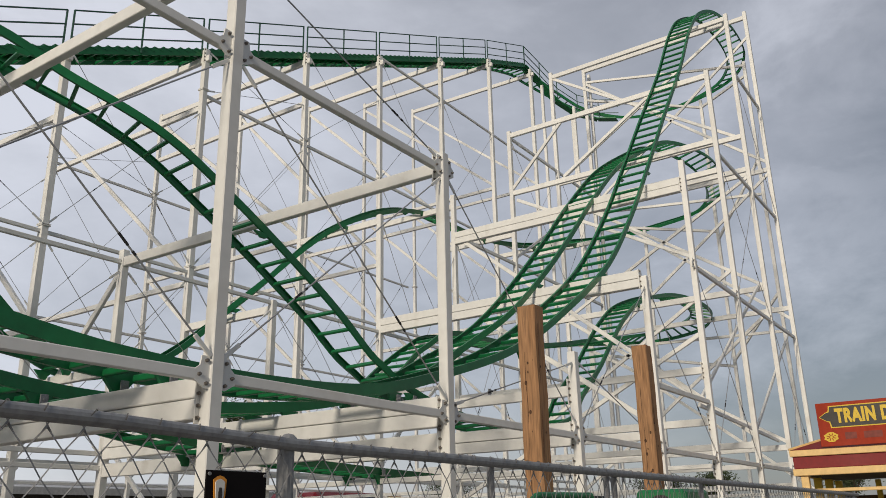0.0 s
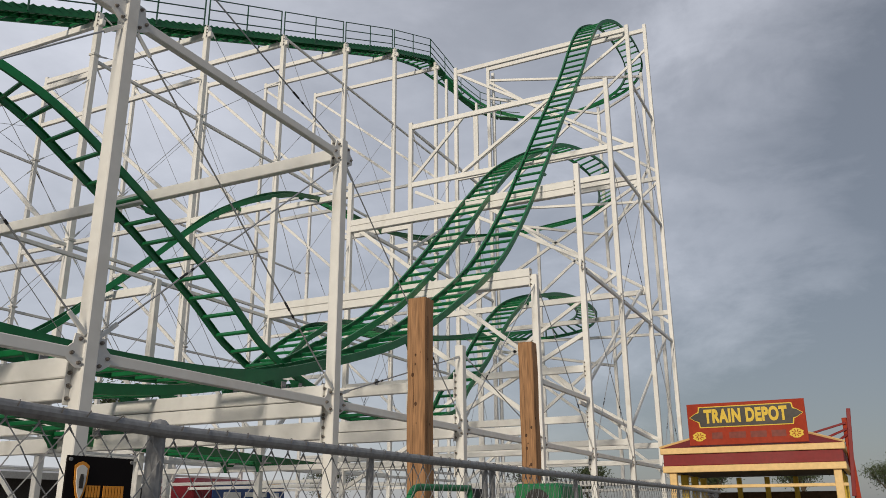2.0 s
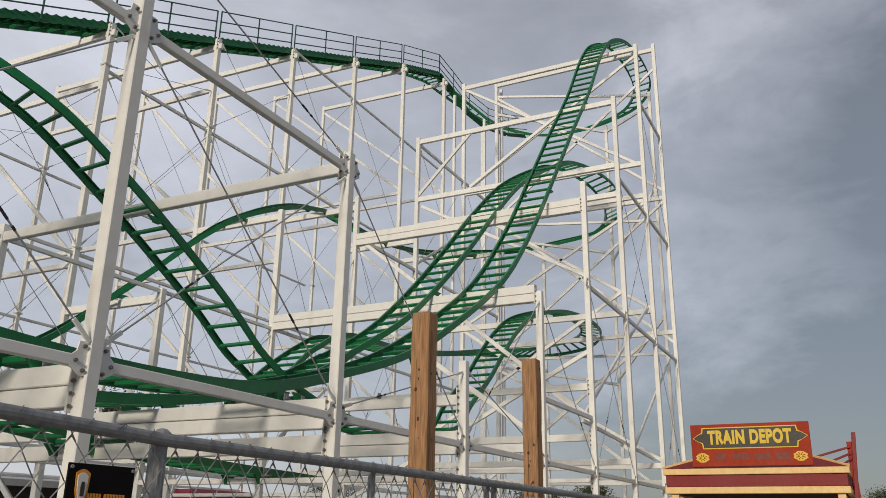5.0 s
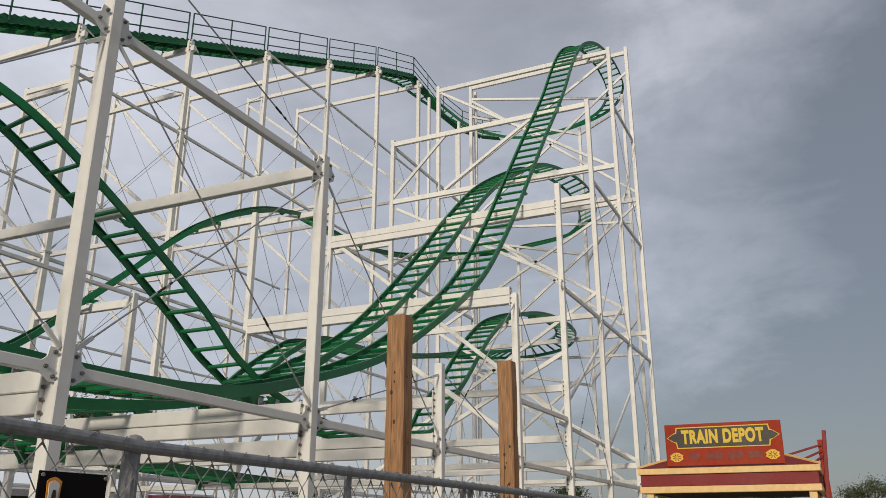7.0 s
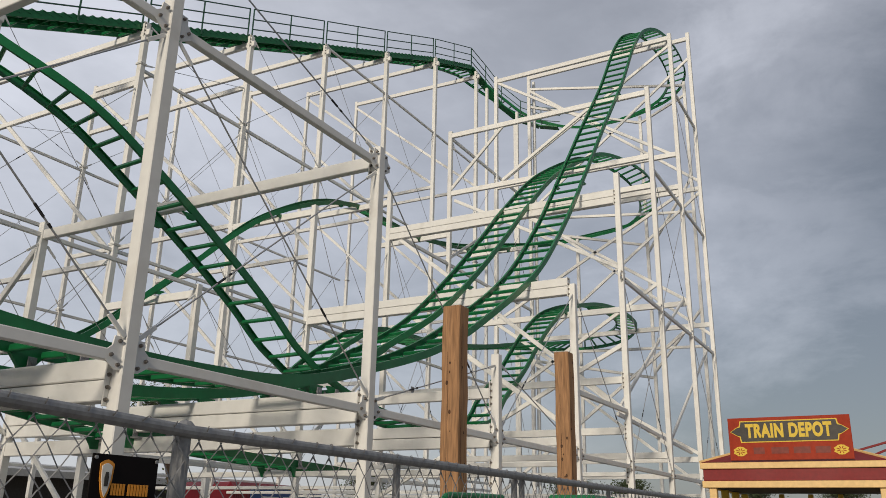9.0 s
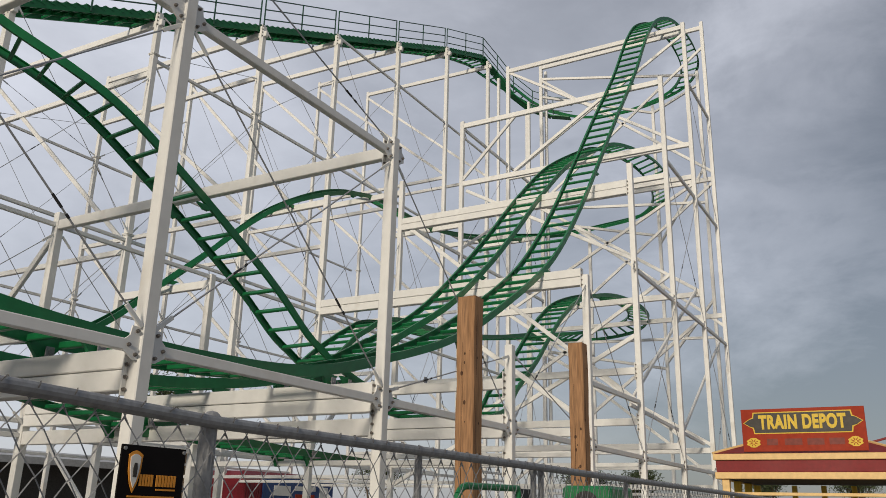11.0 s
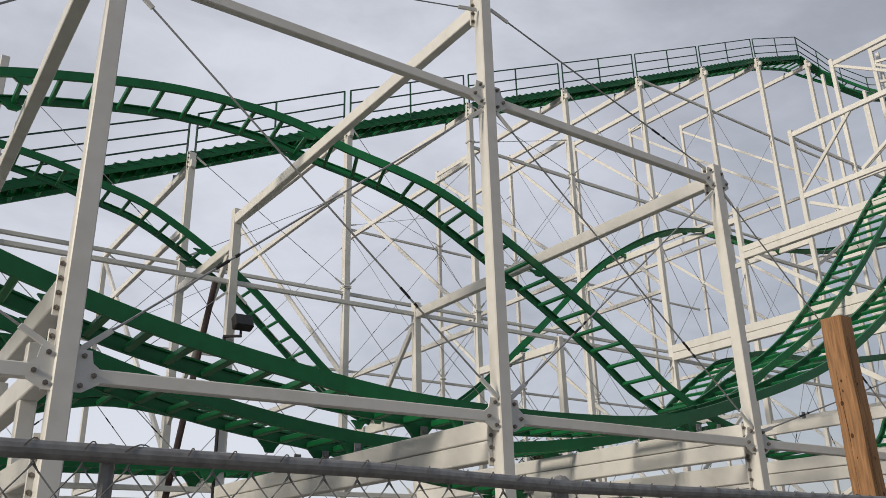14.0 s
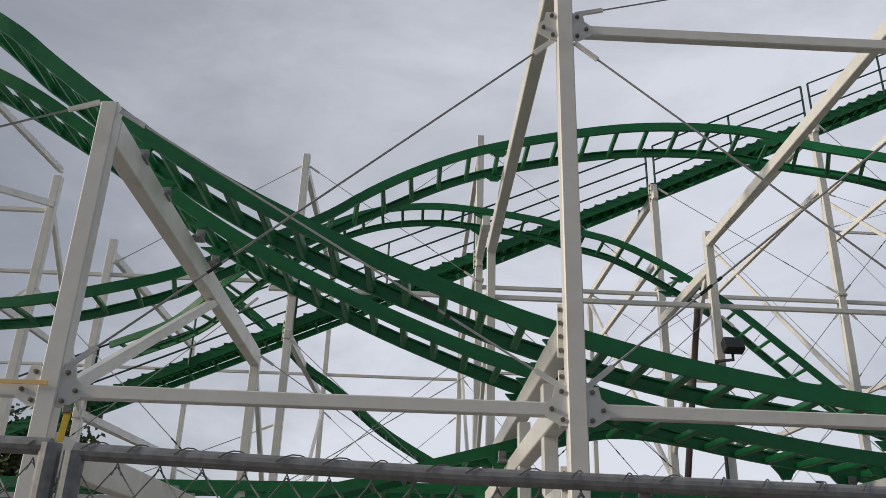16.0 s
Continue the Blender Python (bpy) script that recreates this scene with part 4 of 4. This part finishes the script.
def plaque(grow):
    g = grow
    return [
        (-0.98 - g, 0.37 + g), (0.98 + g, 0.37 + g), (1.0 + g, 0.26 + g), (1.08 + g, 0.24), (1.20 + g, 0.16), (1.08 + g, 0.08),
        (1.0 + g, 0.06 - g), (0.98 + g, -0.06 - g), (-0.98 - g, -0.06 - g), (-1.0 - g, 0.06 - g), (-1.08 - g, 0.08), (-1.20 - g, 0.16), (-1.08 - g, 0.24), (-1.0 - g, 0.26 + g)]


sign_shape("plaque_border", plaque(0.022), 0.004, YELLOW)
sign_shape("plaque_field", plaque(0.0), 0.008, SIGN_BLACK)
for cx in (-1.03, 1.03):
    pts = [(cx + 0.14 * math.cos(a) * (1.15 if i % 2 else 0.9), -0.27 + 0.105 * math.sin(a)) for i, a in enumerate(np.linspace(0, 2 * math.pi, 16, endpoint=False))]
    sign_shape("wheel_emblem", pts, 0.004, YELLOW)
    for i in range(8):
        a = math.pi * (i + 0.5) / 4
        c, s_ = math.cos(a), math.sin(a)
        sign_shape("spoke", [(cx + 0.03 * c - 0.008 * s_, -0.27 + 0.025 * s_ + 0.008 * c), (cx + 0.03 * c + 0.008 * s_, -0.27 + 0.025 * s_ - 0.008 * c),
                             (cx + 0.10 * c + 0.008 * s_, -0.27 + 0.08 * s_ - 0.008 * c), (cx + 0.10 * c - 0.008 * s_, -0.27 + 0.08 * s_ + 0.008 * c)], 0.007, RED)
FADED = surface("faded_print", (0.20, 0.035, 0.022), 0.6, spread=0.2)
for u0, u1 in ((-0.75, -0.52), (-0.38, -0.02), (0.08, 0.42), (0.52, 0.82)):
    sign_shape("faded_bar", [(u0, -0.33), (u1, -0.33), (u1, -0.19), (u0, -0.19)], 0.003, FADED)
curve = bpy.data.curves.new("lettering", "FONT")
curve.body, curve.size, curve.align_x, curve.align_y = "TRAIN DEPOT", 0.40, "CENTER", "CENTER"
curve.extrude, curve.offset, curve.space_character = 0.004, 0.020, 1.1
letters = new("lettering_curve", curve)
letters.matrix_world = Matrix(((0, 0, -1, 0), (-1, 0, 0, 0), (0, 1, 0, 0), (0, 0, 0, 1)))
bpy.context.view_layer.update()
text_mesh = bpy.data.meshes.new_from_object(letters.evaluated_get(bpy.context.evaluated_depsgraph_get()))
bpy.data.objects.remove(letters)
text_mesh.materials.clear()
text_mesh.materials.append(YELLOW)
wide = max(v.co.x for v in text_mesh.vertices) - min(v.co.x for v in text_mesh.vertices)
sub("lettering", text_mesh, sign, Matrix.Translation((-0.031, 2.49, 3.465 + 0.155)) @ Matrix(((0, 0, -1, 0), (-1, 0, 0, 0), (0, 1, 0, 0), (0, 0, 0, 1)))
    @ Matrix.Diagonal((1.78 / wide, 1.0, 1.0, 1.0)))

# ---- small green ride parts behind the fence ----
gate = thing("green_gate", "bright green tubular steel queue gate", "gate", (5.4, 3.0, 0))
corner = [(0.16 - 0.16 * math.cos(a), 0, 1.61 + 0.16 * math.sin(a)) for a in np.linspace(0, math.pi / 2, 6)]
for a, b in [((0, 0, 0), corner[0]), (corner[-1], (1.05, 0, 1.78)), ((1.05, 0, 1.78), (1.05, 0, 0)), ((0.0, 0, 1.2), (1.05, 0, 1.2))] + list(zip(corner, corner[1:])):
    tube("gate_bar", a, b, 0.026, gate, GREEN, 10)
bm = bmesh.new()
add_box(bm, Matrix.Translation((1.24, 0, 1.52)), 0.30, 0.03, 0.52, 0.006)
part("notice_plate", bm, BLACK, gate)
bin_ = thing("green_bin", "bright green painted steel bin with a round opening", "bin", (8.4, 3.0, 0))
bm = bmesh.new()
add_box(bm, Matrix.Translation((0, 0, 0.93)), 0.72, 0.5, 1.86, 0.03)
part("body", bm, GREEN, bin_)
bm = bmesh.new()
bmesh.ops.create_cone(bm, cap_ends=True, segments=24, radius1=0.13, radius2=0.13, depth=0.02,
                      matrix=Matrix.Translation((-0.365, 0, 1.68)) @ Matrix.Rotation(radians(90), 4, "Y"))
part("opening", bm, BLACK, bin_)

# ---- background: sheds, trailer, trees ----
shed = thing("long_shed", "long low shed with a pale metal roof and open front painted as shade", "shed", (14, 33, 0))
# solid block below the roof; its dark colour paints the open front's shade
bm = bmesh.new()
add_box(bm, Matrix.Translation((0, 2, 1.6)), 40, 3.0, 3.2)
part("shaded_front", bm, SHED_SHADE, shed)
bm = bmesh.new()
roof = [bm.verts.new(p) for p in ((-20.5, -0.8, 3.02), (20.5, -0.8, 3.02), (20.5, 3.5, 3.5), (-20.5, 3.5, 3.5), (-20.5, -0.8, 3.3), (20.5, -0.8, 3.3), (20.5, 3.5, 3.8), (-20.5, 3.5, 3.8))]
for f in ((0, 1, 2, 3), (4, 7, 6, 5), (0, 4, 5, 1), (1, 5, 6, 2), (2, 6, 7, 3), (3, 7, 4, 0)):
    bm.faces.new([roof[i] for i in f])
bmesh.ops.recalc_face_normals(bm, faces=bm.faces)
part("roof", bm, ROOF, shed)
trailer = thing("concession_trailer", "dark red concession trailer with a blue printed sign panel", "trailer", (24.5, 21.5, 0))
TRAILER_RED = surface("trailer_red", (0.20, 0.010, 0.018), 0.35, spread=0.1, bump=0.02)
bm = bmesh.new()
add_box(bm, Matrix.Translation((0, 0, 1.58)), 5.2, 2.4, 2.3, 0.2)
part("body", bm, TRAILER_RED, trailer)
for i in range(9):
    bm = bmesh.new()
    add_box(bm, Matrix.Translation((-2.55 + 0.10 * i, -1.205, 1.6)), 0.03, 0.03, 2.0, 0.008)
    part("rib", bm, TRAILER_RED, trailer)
bm = bmesh.new()
add_box(bm, Matrix.Translation((0.4, -1.23, 1.95)), 4.0, 0.05, 1.25, 0.01)
panel = part("sign_panel", bm, BLUE, trailer)
for x, z, sx, sz, mat in ((0.4, 2.60, 4.1, 0.05, CREAM), (0.4, 1.31, 4.1, 0.05, CREAM), (-0.6, 2.12, 0.9, 0.34, PRINT_WHITE), (0.7, 2.22, 1.2, 0.16, PRINT_WHITE), (0.7, 1.96, 1.1, 0.12, RED), (1.8, 2.05, 0.5, 0.5, PRINT_WHITE)):
    bm = bmesh.new()
    add_box(bm, Matrix.Translation((x, -1.268, z)), sx, 0.02, sz, 0.004)
    part("print_bar", bm, mat, panel)
for x in (-1.6, 1.6):
    bm = bmesh.new()
    bmesh.ops.create_cone(bm, cap_ends=True, segments=20, radius1=0.4, radius2=0.4, depth=0.3, matrix=Matrix.Translation((x, -1.0, 0.4)) @ Matrix.Rotation(radians(90), 4, "X"))
    part("wheel", bm, BLACK, trailer)


def tree(x, y, height, spread, leaves, seed, label):
    random.seed(seed)
    root = thing("tree", label, "tree", (x, y, 0))
    trunk = bmesh.new()
    tips = []

    def limb(p, d, length, r, depth):
        q = p + d * length
        m, ln = axis_frame(p, q)
        bmesh.ops.create_cone(trunk, cap_ends=True, segments=6, radius1=r, radius2=r * 0.65, depth=ln, matrix=m)
        if depth == 0:
            tips.append(q)
            return
        for _ in range(3 if depth > 1 else 4):
            t = (d + Vector((random.uniform(-1, 1), random.uniform(-1, 1), random.uniform(-0.15, 0.7))) * 0.75).normalized()
            limb(p.lerp(q, random.uniform(0.6, 1.0)), t, length * random.uniform(0.55, 0.8), r * 0.55, depth - 1)
        tips.append(q)

    limb(Vector((0, 0, 0)), Vector((0, 0, 1)), height * 0.38, height * 0.03, 4)
    part("trunk", trunk, BARK, root)
    verts, faces = [], []
    for _ in range(leaves):
        c = random.choice(tips) + Vector((random.gauss(0, 1), random.gauss(0, 1), random.gauss(0, 0.8))) * spread
        u = Vector((random.gauss(0, 1), random.gauss(0, 1), random.gauss(0, 1))).normalized() * 0.09
        v = u.orthogonal().normalized() * 0.05
        n = len(verts)
        verts += [c - u, c + v, c + u, c - v]
        faces.append((n, n + 1, n + 2, n + 3))
    me = bpy.data.meshes.new("crown")
    me.from_pydata(verts, [], faces)
    me.materials.append(LEAF)
    sub("crown", me, root, Matrix())
    return root


tree(28.0, 29.4, 7.8, 0.36, 7000, 3, "half-leafed tree with thin spreading branches")
tree(-9.5, 20, 5.2, 0.32, 9000, 5, "dark dense tree beyond the shed")
for i, (x, y, h) in enumerate(((60, 18, 5), (66, 24, 5.5), (75, 12, 6), (90, 6, 7), (95, -2, 7), (58, 40, 6))):
    tree(x, y, h, 0.4, 3500, 10 + i, "distant green tree beyond the park")
